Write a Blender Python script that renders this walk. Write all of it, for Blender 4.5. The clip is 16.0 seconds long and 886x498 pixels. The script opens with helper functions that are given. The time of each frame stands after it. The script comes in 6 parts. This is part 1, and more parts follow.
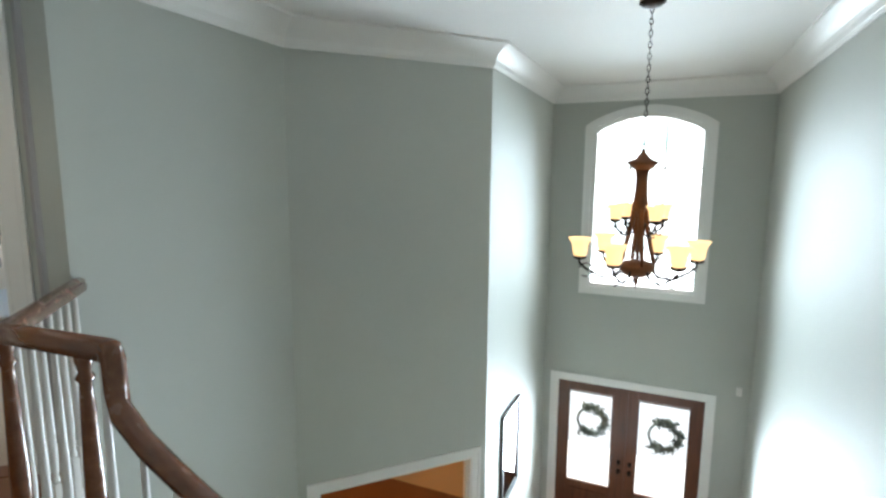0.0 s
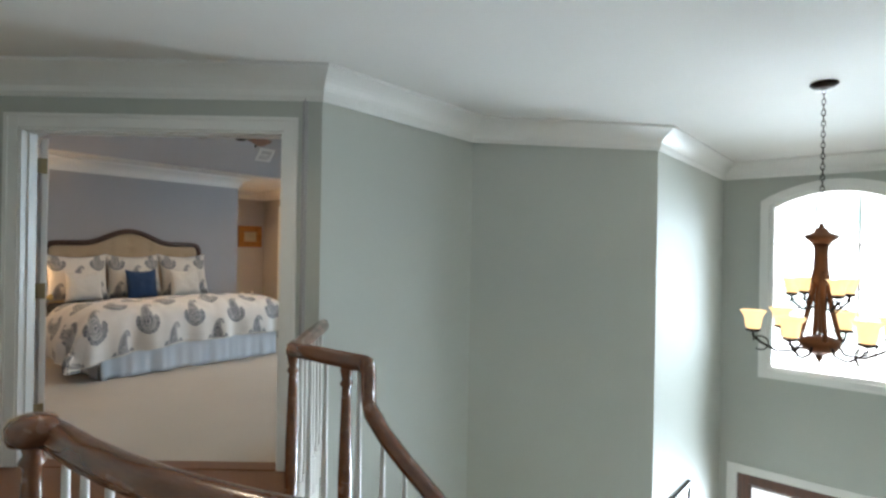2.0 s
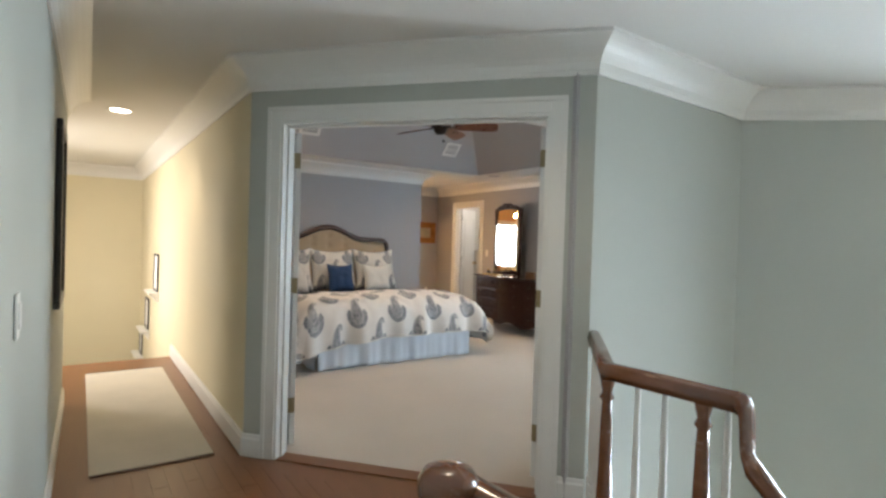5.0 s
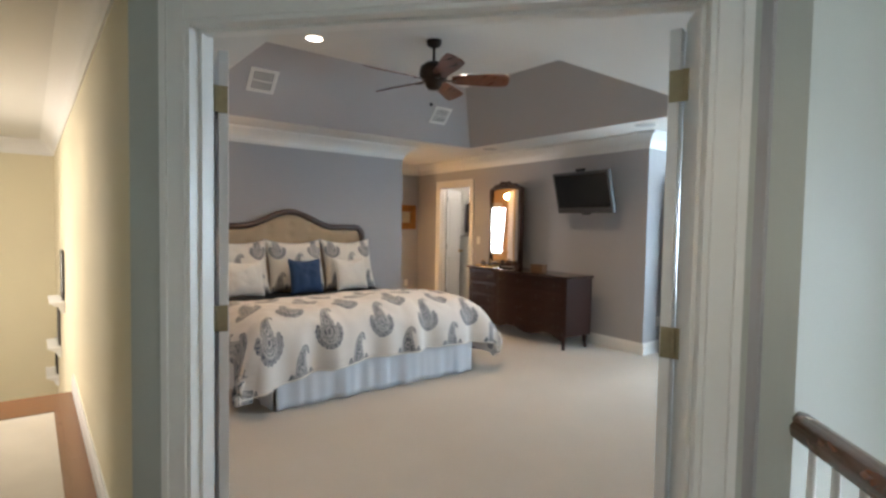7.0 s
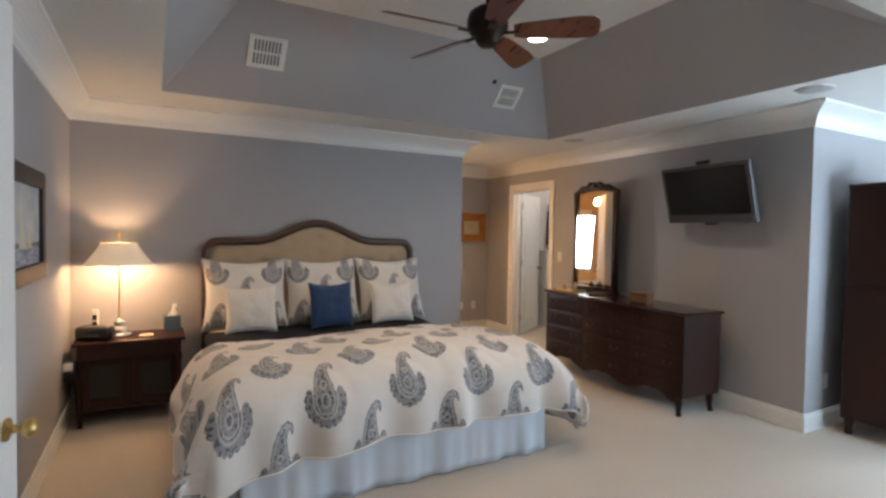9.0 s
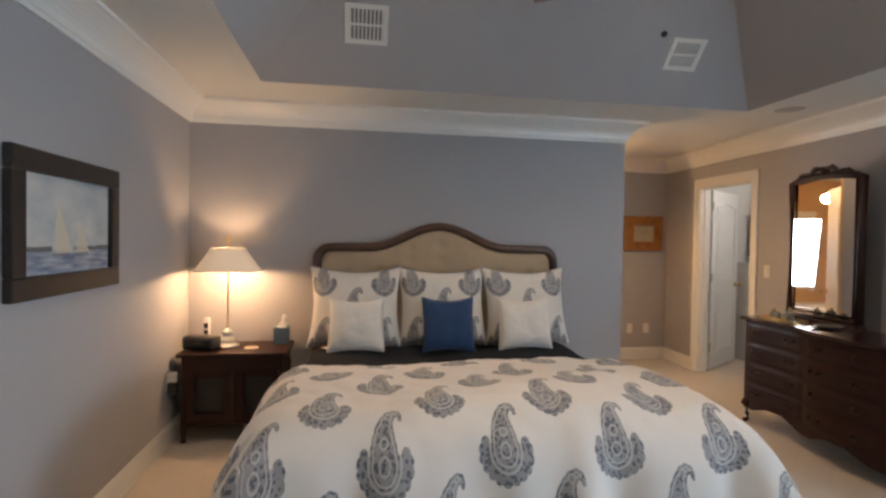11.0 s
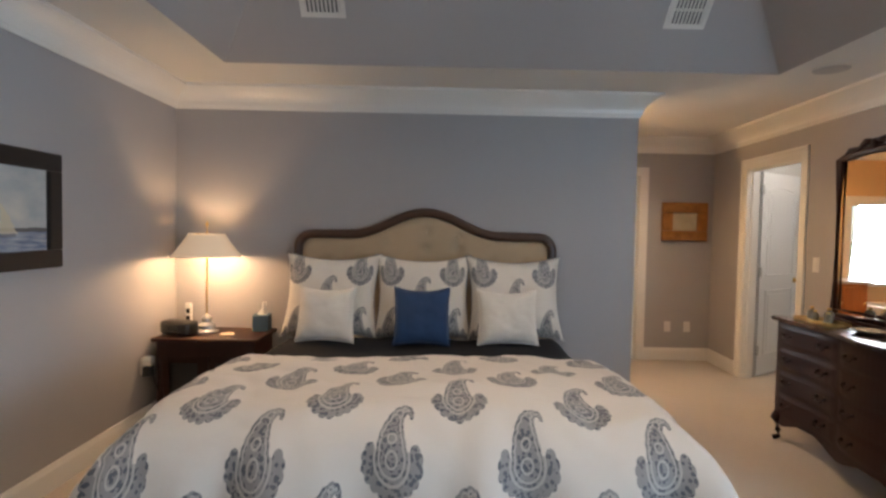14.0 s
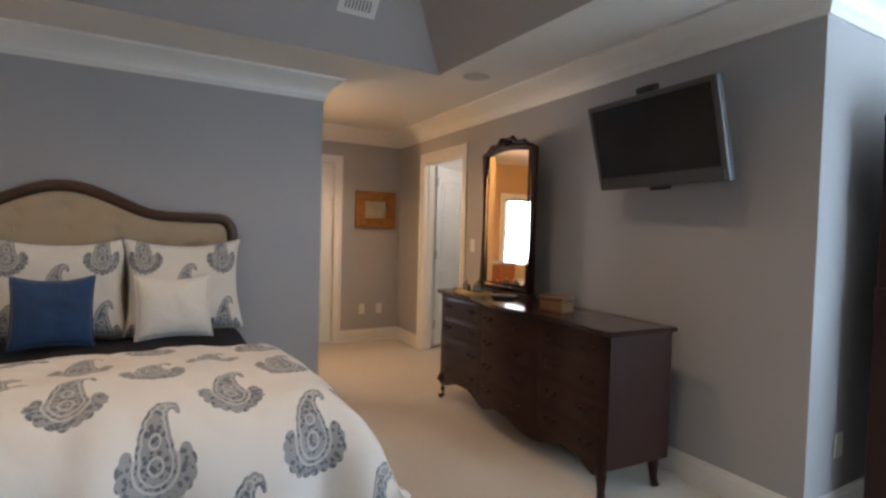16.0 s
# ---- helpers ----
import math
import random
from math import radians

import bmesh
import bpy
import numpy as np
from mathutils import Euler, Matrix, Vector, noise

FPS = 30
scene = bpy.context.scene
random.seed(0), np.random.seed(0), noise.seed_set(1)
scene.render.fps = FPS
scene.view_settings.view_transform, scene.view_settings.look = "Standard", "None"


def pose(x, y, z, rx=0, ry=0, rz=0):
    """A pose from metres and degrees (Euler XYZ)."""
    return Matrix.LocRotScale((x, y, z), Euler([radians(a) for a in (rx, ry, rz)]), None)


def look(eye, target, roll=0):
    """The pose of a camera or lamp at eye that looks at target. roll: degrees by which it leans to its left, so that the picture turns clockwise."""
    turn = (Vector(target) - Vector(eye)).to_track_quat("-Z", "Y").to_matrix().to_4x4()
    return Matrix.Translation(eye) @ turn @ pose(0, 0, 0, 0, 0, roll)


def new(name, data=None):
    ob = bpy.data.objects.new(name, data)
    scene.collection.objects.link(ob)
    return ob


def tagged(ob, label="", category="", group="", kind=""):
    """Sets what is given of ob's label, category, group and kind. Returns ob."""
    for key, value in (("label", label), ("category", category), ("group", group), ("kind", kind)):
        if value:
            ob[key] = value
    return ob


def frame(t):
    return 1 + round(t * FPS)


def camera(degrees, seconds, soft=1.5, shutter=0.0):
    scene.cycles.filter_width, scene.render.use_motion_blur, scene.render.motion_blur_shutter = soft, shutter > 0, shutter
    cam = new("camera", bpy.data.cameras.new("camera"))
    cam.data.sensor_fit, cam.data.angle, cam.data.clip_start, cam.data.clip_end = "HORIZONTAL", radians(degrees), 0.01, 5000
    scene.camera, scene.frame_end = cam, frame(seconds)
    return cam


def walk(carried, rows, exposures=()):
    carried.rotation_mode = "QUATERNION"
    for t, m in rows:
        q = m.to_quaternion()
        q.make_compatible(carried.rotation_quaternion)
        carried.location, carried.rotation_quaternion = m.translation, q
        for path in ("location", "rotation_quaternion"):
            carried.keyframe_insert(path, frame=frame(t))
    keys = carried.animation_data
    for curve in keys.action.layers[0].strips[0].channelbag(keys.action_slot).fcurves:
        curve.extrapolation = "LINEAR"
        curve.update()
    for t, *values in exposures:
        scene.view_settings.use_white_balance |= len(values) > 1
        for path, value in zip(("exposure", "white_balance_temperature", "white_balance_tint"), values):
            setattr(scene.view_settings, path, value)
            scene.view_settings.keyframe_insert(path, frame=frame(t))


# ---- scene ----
# ---- camera ----
cam = camera(80.4, 16.0, 2.7)
PATH = [
    (0, (-0.53, 0.954, 1.426), (-1.323, 2.768, 1.138), 0.4),
    (0.5, (-0.462, 0.824, 1.411), (-1.371, 2.6, 1.264), 0.1),
    (1, (-0.424, 0.71, 1.412), (-1.465, 2.416, 1.345), 0.5),
    (1.5, (-0.41, 0.596, 1.391), (-1.586, 2.214, 1.372), 0.7),
    (2, (-0.39, 0.48, 1.38), (-1.688, 2.001, 1.379), 1.0),
    (2.5, (-0.388, 0.388, 1.374), (-1.813, 1.792, 1.38), 1.2),
    (3, (-0.46, 0.292, 1.372), (-1.984, 1.587, 1.378), 1.4),
    (3.5, (-0.583, 0.229, 1.373), (-2.196, 1.411, 1.376), 1.3),
    (4, (-0.764, 0.176, 1.363), (-2.432, 1.28, 1.369), 1.5),
    (6.5, (-2.18, 0.605, 1.409), (-3.759, 1.829, 1.323), 1.5),
    (7, (-2.55, 0.821, 1.423), (-4.119, 2.058, 1.333), 1.0),
    (7.5, (-2.894, 1.033, 1.424), (-4.466, 2.268, 1.344), 0.5),
    (8, (-3.162, 1.3, 1.443), (-4.77, 2.487, 1.382), 0.3),
    (8.5, (-3.369, 1.594, 1.479), (-5.044, 2.686, 1.416), 0.6),
    (9, (-3.602, 1.877, 1.479), (-5.353, 2.841, 1.416), 0.9),
    (9.5, (-3.818, 2.144, 1.461), (-5.648, 2.95, 1.406), 1.1),
    (10, (-4.035, 2.3, 1.453), (-5.929, 2.942, 1.404), 1.1),
    (12.5, (-4.51, 2.976, 1.453), (-6.509, 2.931, 1.405), 1.0),
    (13, (-4.532, 3.101, 1.44), (-6.529, 3.004, 1.382), 1.1),
    (13.5, (-4.532, 3.222, 1.432), (-6.53, 3.142, 1.364), 1.0),
    (14, (-4.528, 3.329, 1.425), (-6.527, 3.349, 1.35), 1.1),
    (14.5, (-4.497, 3.464, 1.388), (-6.49, 3.621, 1.318), 1.3),
    (15, (-4.522, 3.557, 1.381), (-6.483, 3.946, 1.309), 1.5),
    (15.5, (-4.568, 3.612, 1.379), (-6.444, 4.301, 1.301), 1.6),
    (16.0, (-4.572, 3.606, 1.327), (-6.290, 4.619, 1.259), 1.5),
]
EXPOSURES = [(0, 0.86, 6500, 11), (1.0, 0.88, 6500, 11), (2.0, 0.96, 6550, 12), (3.0, 1.28, 6650, 13),
             (4.0, 1.26, 6650, 13), (6.5, 1.26, 6600, 14), (7.5, 1.12, 6650, 14), (9.0, 1.0, 6500, 16),
             (12.5, 0.92, 6510, 16), (16, 0.90, 6500, 16)]
walk(cam, [(t, look(eye, target, roll)) for t, eye, target, roll in PATH], EXPOSURES)

# ---- world and light ----
world = bpy.data.worlds.new("sky")
scene.world = world
world.use_nodes = True
wn = world.node_tree
sky = wn.nodes.new("ShaderNodeTexSky")
sky.sky_type = "NISHITA"
sky.sun_disc = False
sky.sun_elevation, sky.sun_rotation = radians(71), radians(27)
wn.links.new(sky.outputs[0], wn.nodes["Background"].inputs[0])
wn.nodes["Background"].inputs[1].default_value = 0.15

sun = new("sun", bpy.data.lights.new("sun", "SUN"))
sun.data.energy, sun.data.angle, sun.data.color = 4.0, radians(0.5), (1.0, 0.95, 0.87)
sun.matrix_world = look((3, 6, 20), (0, 0, 0.0))


def area_lamp(name, eye, target, sx, sy, watts, colour, spread=125):
    lamp = new(name, bpy.data.lights.new(name, "AREA"))
    lamp.data.shape, lamp.data.size, lamp.data.size_y = "RECTANGLE", sx, sy
    lamp.data.energy, lamp.data.color, lamp.data.spread = watts, colour, radians(spread)
    lamp.matrix_world = look(eye, target)
    return lamp


def point_lamp(name, at, watts, colour, radius=0.04):
    lamp = new(name, bpy.data.lights.new(name, "POINT"))
    lamp.data.energy, lamp.data.color, lamp.data.shadow_soft_size = watts, colour, radius
    lamp.location = at
    return lamp


def spot_lamp(name, at, watts, colour, degrees=110):
    lamp = new(name, bpy.data.lights.new(name, "SPOT"))
    lamp.data.energy, lamp.data.color, lamp.data.shadow_soft_size = watts, colour, 0.05
    lamp.data.spot_size, lamp.data.spot_blend = radians(degrees), 0.6
    lamp.location = at
    return lamp


DAY = (0.78, 0.90, 1.0)
WARM = (1.0, 0.62, 0.28)
area_lamp("foyer_window_daylight", (-0.835, 7.5, 1.0), (-0.835, 4.0, 0.3), 1.15, 1.75, 40, (0.70, 0.88, 1.0), 110)
area_lamp("front_door_daylight", (-0.84, 7.4, -2.0), (-0.84, 4.0, -1.6), 1.5, 1.1, 76, (0.74, 0.89, 1.0))
area_lamp("bay_window_daylight", (-4.0, 8.62, 1.35), (-4.6, 5.0, 0.9), 1.2, 1.45, 36, (0.58, 0.82, 1.0))
area_lamp("bay_side_daylight", (-3.28, 6.65, 1.35), (-6.0, 6.5, 1.0), 1.15, 1.45, 20, (0.58, 0.82, 1.0))
area_lamp("hall_window_daylight", (-8.3, -1.5, 1.5), (-8.8, 1.0, 0.2), 1.3, 1.35, 45, (1.0, 0.95, 0.86), 150)
area_lamp("bath_window_daylight", (-11.5, 2.82, 1.33), (-9.0, 3.4, 1.0), 0.68, 1.05, 11, (0.9, 0.95, 1.0))
point_lamp("bedside_lamp_bulb", (-8.39, 1.635, 1.235), 11.5, (1.0, 0.64, 0.33), 0.035)
for k, (x, y) in enumerate(((-7.04, 2.85), (-7.05, 4.63), (-5.76, 2.78), (-5.71, 4.58))):
    spot_lamp("tray_downlight_beam", (x, y, 3.05), 17, (1.0, 0.75, 0.48), 120)
# Added warm fill for the alcove; no such downlight is visible there.
spot_lamp("alcove_fill_beam", (-9.2, 4.98, 2.44), 24, WARM, 150)
spot_lamp("hall_downlight_beam", (-2.74, 1.33, 2.43), 8, (1.0, 0.82, 0.58), 140)
spot_lamp("hall_downlight_beam", (-6.73, 0.50, 2.43), 10, (1.0, 0.86, 0.66), 130)
point_lamp("bath_lamp_bulb", (-9.7, 4.1, 2.0), 22, WARM, 0.05)
# Added fill that brightens the closet; its source is not known.
point_lamp("closet_fill_lamp", (-8.9, 7.1, 2.28), 13, (1.0, 0.93, 0.82), 0.1)
point_lamp("desk_lamp_bulb", (-5.1, 7.15, 1.02), 1.2, WARM, 0.03)
# Added warm fill for the room beyond the foyer; no fixture is modelled.
point_lamp("dining_fill_lamp", (-3.9, 5.6, -1.35), 30, WARM, 0.1)

# ---- materials ----
class S:
    """A socket with arithmetic, to write node formulas."""

    def __init__(self, tree, out):
        self.t, self.o = tree, out

    def op(self, kind, *args):
        n = self.t.nodes.new("ShaderNodeMath")
        n.operation = kind
        for k, a in enumerate((self, *args)):
            if isinstance(a, S):
                self.t.links.new(a.o, n.inputs[k])
            else:
                n.inputs[k].default_value = a
        return S(self.t, n.outputs[0])

    def __add__(self, b): return self.op("ADD", b)
    def __sub__(self, b): return self.op("SUBTRACT", b)
    def __mul__(self, b): return self.op("MULTIPLY", b)
    def __truediv__(self, b): return self.op("DIVIDE", b)
    def lt(self, b): return self.op("LESS_THAN", b)
    def gt(self, b): return self.op("GREATER_THAN", b)
    def mn(self, b): return self.op("MINIMUM", b)
    def mx(self, b): return self.op("MAXIMUM", b)
    def floor(self): return self.op("FLOOR")
    def ab(self): return self.op("ABSOLUTE")
    def sin(self): return self.op("SINE")
    def mod(self, b): return self.op("FLOORED_MODULO", b)


def base_material(name):
    m = bpy.data.materials.new(name)
    m.use_nodes = True
    return m, m.node_tree, m.node_tree.nodes["Principled BSDF"]


def mixed(t, fac, a, b):
    n = t.nodes.new("ShaderNodeMix")
    n.data_type = "RGBA"
    if isinstance(fac, S):
        t.links.new(fac.o, n.inputs[0])
    else:
        n.inputs[0].default_value = fac
    for k, c in ((6, a), (7, b)):
        if isinstance(c, tuple):
            n.inputs[k].default_value = (*c, 1)
        else:
            t.links.new(c, n.inputs[k])
    return n.outputs[2]


def noise_of(t, scale, detail=4, coords="Object", stretch=(1, 1, 1)):
    c = t.nodes.new("ShaderNodeTexCoord")
    mp = t.nodes.new("ShaderNodeMapping")
    mp.inputs["Scale"].default_value = stretch
    n = t.nodes.new("ShaderNodeTexNoise")
    n.inputs["Scale"].default_value, n.inputs["Detail"].default_value = scale, detail
    t.links.new(c.outputs[coords], mp.inputs[0])
    t.links.new(mp.outputs[0], n.inputs[0])
    return S(t, n.outputs[0])


def bump_from(t, b, height, strength, distance):
    n = t.nodes.new("ShaderNodeBump")
    n.inputs["Strength"].default_value, n.inputs["Distance"].default_value = strength, distance
    t.links.new(height.o, n.inputs["Height"])
    t.links.new(n.outputs[0], b.inputs["Normal"])


def surface(name, colour, rough=0.6, metal=0.0, vary=0.12, coarse=1.5, fine=60, bump=0.15, depth=0.002,
            stretch=(1, 1, 1), sheen=0.0, coat=0.0, wear=0.0):
    m, t, b = base_material(name)
    big, small = noise_of(t, coarse, 3, "Object", stretch), noise_of(t, fine, 5, "Object", stretch)
    f = (big * 0.65 + small * 0.35 - 0.5) * 2.2 + 0.5
    low = tuple(c * (1 - vary) for c in colour)
    high = tuple(min(1, c * (1 + vary)) for c in colour)
    t.links.new(mixed(t, f, low, high), b.inputs["Base Color"])
    b.inputs["Metallic"].default_value = metal
    r = (big * 0.5 + small * 0.5 - 0.5) * (0.25 + wear) + rough
    t.links.new(r.o, b.inputs["Roughness"])
    if sheen:
        b.inputs["Sheen Weight"].default_value = sheen
    if coat:
        b.inputs["Coat Weight"].default_value = coat
        b.inputs["Coat Roughness"].default_value = 0.12
    if bump:
        bump_from(t, b, small, bump, depth)
    return m


def wood(name, dark, light, rough=0.35, axis=0, scale=14, coat=0.3):
    st = [1.0, 1.0, 1.0]
    for k in range(3):
        if k != axis:
            st[k] = 9.0
    m, t, b = base_material(name)
    grain = noise_of(t, scale / 4, 6, "Object", tuple(st))
    pores = noise_of(t, scale * 3, 3, "Object", tuple(st))
    info = t.nodes.new("ShaderNodeObjectInfo")
    rnd = S(t, info.outputs["Random"])
    f = (grain * 0.8 + pores * 0.2 - 0.5) * 2.4 + 0.4 + rnd * 0.25
    t.links.new(mixed(t, f, dark, light), b.inputs["Base Color"])
    t.links.new(((grain - 0.5) * 0.2 + rough).o, b.inputs["Roughness"])
    b.inputs["Coat Weight"].default_value = coat
    b.inputs["Coat Roughness"].default_value = 0.15
    bump_from(t, b, pores, 0.12, 0.001)
    return m


def glowing(name, colour, strength, base=(0.8, 0.8, 0.8), rough=0.5):
    m, t, b = base_material(name)
    b.inputs["Base Color"].default_value = (*base, 1)
    b.inputs["Roughness"].default_value = rough
    b.inputs["Emission Color"].default_value = (*colour, 1)
    b.inputs["Emission Strength"].default_value = strength
    return m


def glass(name, tint=(0.97, 0.99, 0.99), rough=0.0):
    m, t, b = base_material(name)
    b.inputs["Base Color"].default_value = (*tint, 1)
    b.inputs["Roughness"].default_value = rough
    b.inputs["IOR"].default_value = 1.45
    b.inputs["Transmission Weight"].default_value = 1.0
    return m


def paisley_cloth(name, ground, ink, pitch_x, pitch_y, size=1.0):
    """Off-white cloth with a printed paisley in two staggered lattices; the print follows the cloth's UV map, in metres."""
    m, t, b = base_material(name)
    uv = t.nodes.new("ShaderNodeUVMap")
    sep = t.nodes.new("ShaderNodeSeparateXYZ")
    t.links.new(uv.outputs[0], sep.inputs[0])
    u, v = S(t, sep.outputs[0]), S(t, sep.outputs[1])
    vo = t.nodes.new("ShaderNodeTexVoronoi")
    vo.inputs["Scale"].default_value = 58
    t.links.new(uv.outputs[0], vo.inputs[0])
    specks = S(t, vo.outputs[0]).gt(0.44)

    def motif(du, dv):
        x = ((u + du).mod(pitch_x) - pitch_x / 2) / size
        y = ((v + dv).mod(pitch_y) - pitch_y / 2) / (size * 1.22)
        comb = t.nodes.new("ShaderNodeCombineXYZ")
        t.links.new(x.o, comb.inputs[0])
        t.links.new(y.o, comb.inputs[1])

        def circle(cx, cy, r):
            n = t.nodes.new("ShaderNodeVectorMath")
            n.operation = "DISTANCE"
            t.links.new(comb.outputs[0], n.inputs[0])
            n.inputs[1].default_value = (cx, cy, 0)
            return S(t, n.outputs["Value"]) - r
        body = circle(-0.002, -0.045, 0.060)
        for cx, cy, r in ((-0.006, -0.012, 0.055), (-0.007, 0.020, 0.048), (-0.004, 0.050, 0.040), (0.004, 0.078, 0.031),
                          (0.018, 0.101, 0.0245), (0.036, 0.114, 0.019), (0.052, 0.113, 0.0145), (0.061, 0.102, 0.011), (0.064, 0.089, 0.0085)):
            body = body.mn(circle(cx, cy, r))
        fan = circle(0.0, -0.128, 0.021)
        for cx, cy in ((0.032, -0.124), (0.060, -0.112), (0.082, -0.092), (0.096, -0.066), (0.096, -0.040), (0.084, -0.020)):
            fan = fan.mn(circle(cx, cy, 0.0185)).mn(circle(-cx, cy, 0.0185))
        fan = fan.mn(circle(0, -0.050, 0.088).mx(y + 0.022))
        ring = (body + 0.012).ab().lt(0.0032)
        gap = (body - 0.005).ab().lt(0.0042)
        flower = circle(-0.003, -0.048, 0.021).mn(circle(-0.005, 0.010, 0.016)).ab().lt(0.0035)
        inside = body.lt(0.0)
        pattern = inside.mx(fan.lt(0.0))
        light = (ring * inside).mx(gap).mx(flower)
        return pattern, light
    p1, l1 = motif(0.0, 0.0)
    p2, l2 = motif(pitch_x / 2, pitch_y / 2)
    pattern, light = p1.mx(p2), l1.mx(l2).mx(specks * 0.5)
    fade = noise_of(t, 9, 4, "UV") * 0.3 + 0.76
    amount = (pattern * (light * -0.6 + 1.0) * fade).mn(1.0)
    weave = noise_of(t, 420, 2, "UV")
    soft = noise_of(t, 2.2, 3, "UV")
    plain = mixed(t, soft, tuple(c * 0.93 for c in ground), ground)
    t.links.new(mixed(t, amount, plain, ink), b.inputs["Base Color"])
    b.inputs["Roughness"].default_value = 0.85
    b.inputs["Sheen Weight"].default_value = 0.15
    bump_from(t, b, weave * 0.15 + noise_of(t, 14, 3, "UV") * 1.0, 0.3, 0.008)
    return m


def sail_painting(name):
    """A loose seascape: pale sky, a dark shore, blue water, two cream sails."""
    m, t, b = base_material(name)
    uv = t.nodes.new("ShaderNodeUVMap")
    sep = t.nodes.new("ShaderNodeSeparateXYZ")
    t.links.new(uv.outputs[0], sep.inputs[0])
    wob = (noise_of(t, 9, 4, "UV") - 0.5) * 0.05
    x, y = S(t, sep.outputs[0]) + wob, S(t, sep.outputs[1]) + wob * 0.7
    clouds = noise_of(t, 3.2, 5, "UV")
    col = mixed(t, (clouds - 0.35) * 2.2, (0.36, 0.40, 0.43), (0.62, 0.60, 0.55))
    water = noise_of(t, 5, 5, "UV", (1, 4, 1))
    sea = mixed(t, (water - 0.35) * 2.6, (0.10, 0.15, 0.25), (0.46, 0.48, 0.52))
    col = mixed(t, y.lt(0.26), col, sea)
    shore = y.gt(0.245) * y.lt(0.29) * ((x - 0.42).ab().gt(0.12))
    col = mixed(t, shore * 0.9, col, (0.08, 0.07, 0.07))
    for cx, w, h in ((0.36, 0.16, 0.52), (0.60, 0.13, 0.33)):
        k = (y - 0.22) / h
        sail = (x - cx).gt(-0.02) * (x - cx).lt((k * -1.0 + 1.0) * w) * y.gt(0.22) * k.lt(1.0)
        jib = (x - cx).lt(-0.01) * (x - cx).gt((k * -1.0 + 1.0) * (-w * 0.45)) * y.gt(0.22) * k.lt(0.8)
        col = mixed(t, sail * 0.8, col, (0.60, 0.53, 0.38))
        col = mixed(t, jib * 0.55, col, (0.56, 0.54, 0.46))
        hull = y.gt(0.185) * y.lt(0.225) * (x - cx - 0.03).ab().lt(w * 0.6)
        col = mixed(t, hull * 0.6, col, (0.12, 0.11, 0.12))
    t.links.new(col, b.inputs["Base Color"])
    b.inputs["Roughness"].default_value = 0.55
    bump_from(t, b, noise_of(t, 120, 3, "UV"), 0.3, 0.001)
    return m


SAGE = surface("sage_wall_paint", (0.455, 0.472, 0.430), 0.62, vary=0.035, fine=220, bump=0.06, depth=0.001)
CREAM = surface("cream_wall_paint", (0.68, 0.61, 0.43), 0.62, vary=0.035, fine=220, bump=0.06, depth=0.001)
GREY = surface("lavender_grey_wall_paint", (0.398, 0.385, 0.390), 0.62, vary=0.035, fine=220, bump=0.06, depth=0.001)
TAUPE = surface("warm_bath_wall_paint", (0.62, 0.42, 0.22), 0.62, vary=0.04, fine=220, bump=0.06, depth=0.001)
CEIL = surface("white_ceiling_paint", (0.74, 0.73, 0.70), 0.75, vary=0.03, fine=160, bump=0.08, depth=0.001)
TRIM = surface("white_satin_trim_paint", (0.78, 0.77, 0.74), 0.34, vary=0.03, fine=40, bump=0.03, depth=0.001)
DOORW = surface("white_door_paint", (0.78, 0.78, 0.77), 0.32, vary=0.03, fine=40, bump=0.04, depth=0.001)
OAK = wood("reddish_oak_floor", (0.165, 0.060, 0.019), (0.195, 0.073, 0.024), 0.36, 0, 8, 0.15)
for link in list(OAK.node_tree.links):
    if link.to_socket.name in ("Roughness", "Normal"):
        OAK.node_tree.links.remove(link)
OAK.node_tree.nodes["Principled BSDF"].inputs["Roughness"].default_value = 0.36
RAILW = wood("red_brown_rail_wood", (0.11, 0.036, 0.014), (0.215, 0.078, 0.031), 0.25, 0, 10, 0.6)
MAHOG = wood("dark_mahogany", (0.019, 0.0052, 0.0032), (0.034, 0.0095, 0.0055), 0.46, 0, 6, 0.05)
MAHOGV = wood("dark_mahogany_upright", (0.019, 0.0052, 0.0032), (0.034, 0.0095, 0.0055), 0.46, 2, 6, 0.05)
for m in (MAHOG, MAHOGV):
    m.node_tree.nodes["Principled BSDF"].inputs["Specular IOR Level"].default_value = 0.28
MAHOGP = wood("polished_mahogany", (0.019, 0.0052, 0.0032), (0.034, 0.0095, 0.0055), 0.24, 0, 6, 0.5)
CHERRY = wood("cherry_blade", (0.075, 0.017, 0.009), (0.16, 0.042, 0.02), 0.3, 0, 12, 0.4)
DOORWOOD = wood("front_door_mahogany", (0.06, 0.02, 0.009), (0.15, 0.05, 0.022), 0.32, 2, 10, 0.4)
WALNUT = wood("walnut_frame", (0.035, 0.014, 0.008), (0.085, 0.036, 0.018), 0.35, 1, 12, 0.3)
CARPET = surface("beige_carpet", (0.52, 0.45, 0.37), 0.95, vary=0.13, coarse=1.1, fine=260, bump=0.7, depth=0.006, sheen=0.25)
RUNNER = surface("pale_runner_wool", (0.56, 0.51, 0.43), 0.95, vary=0.1, coarse=3, fine=180, bump=0.6, depth=0.004, sheen=0.2)
LINEN = surface("beige_linen", (0.45, 0.34, 0.22), 0.85, vary=0.07, coarse=4, fine=300, bump=0.3, depth=0.001, sheen=0.2)
WHITEC = surface("white_quilted_cotton", (0.74, 0.70, 0.64), 0.85, vary=0.05, coarse=5, fine=150, bump=0.35, depth=0.003, sheen=0.2)
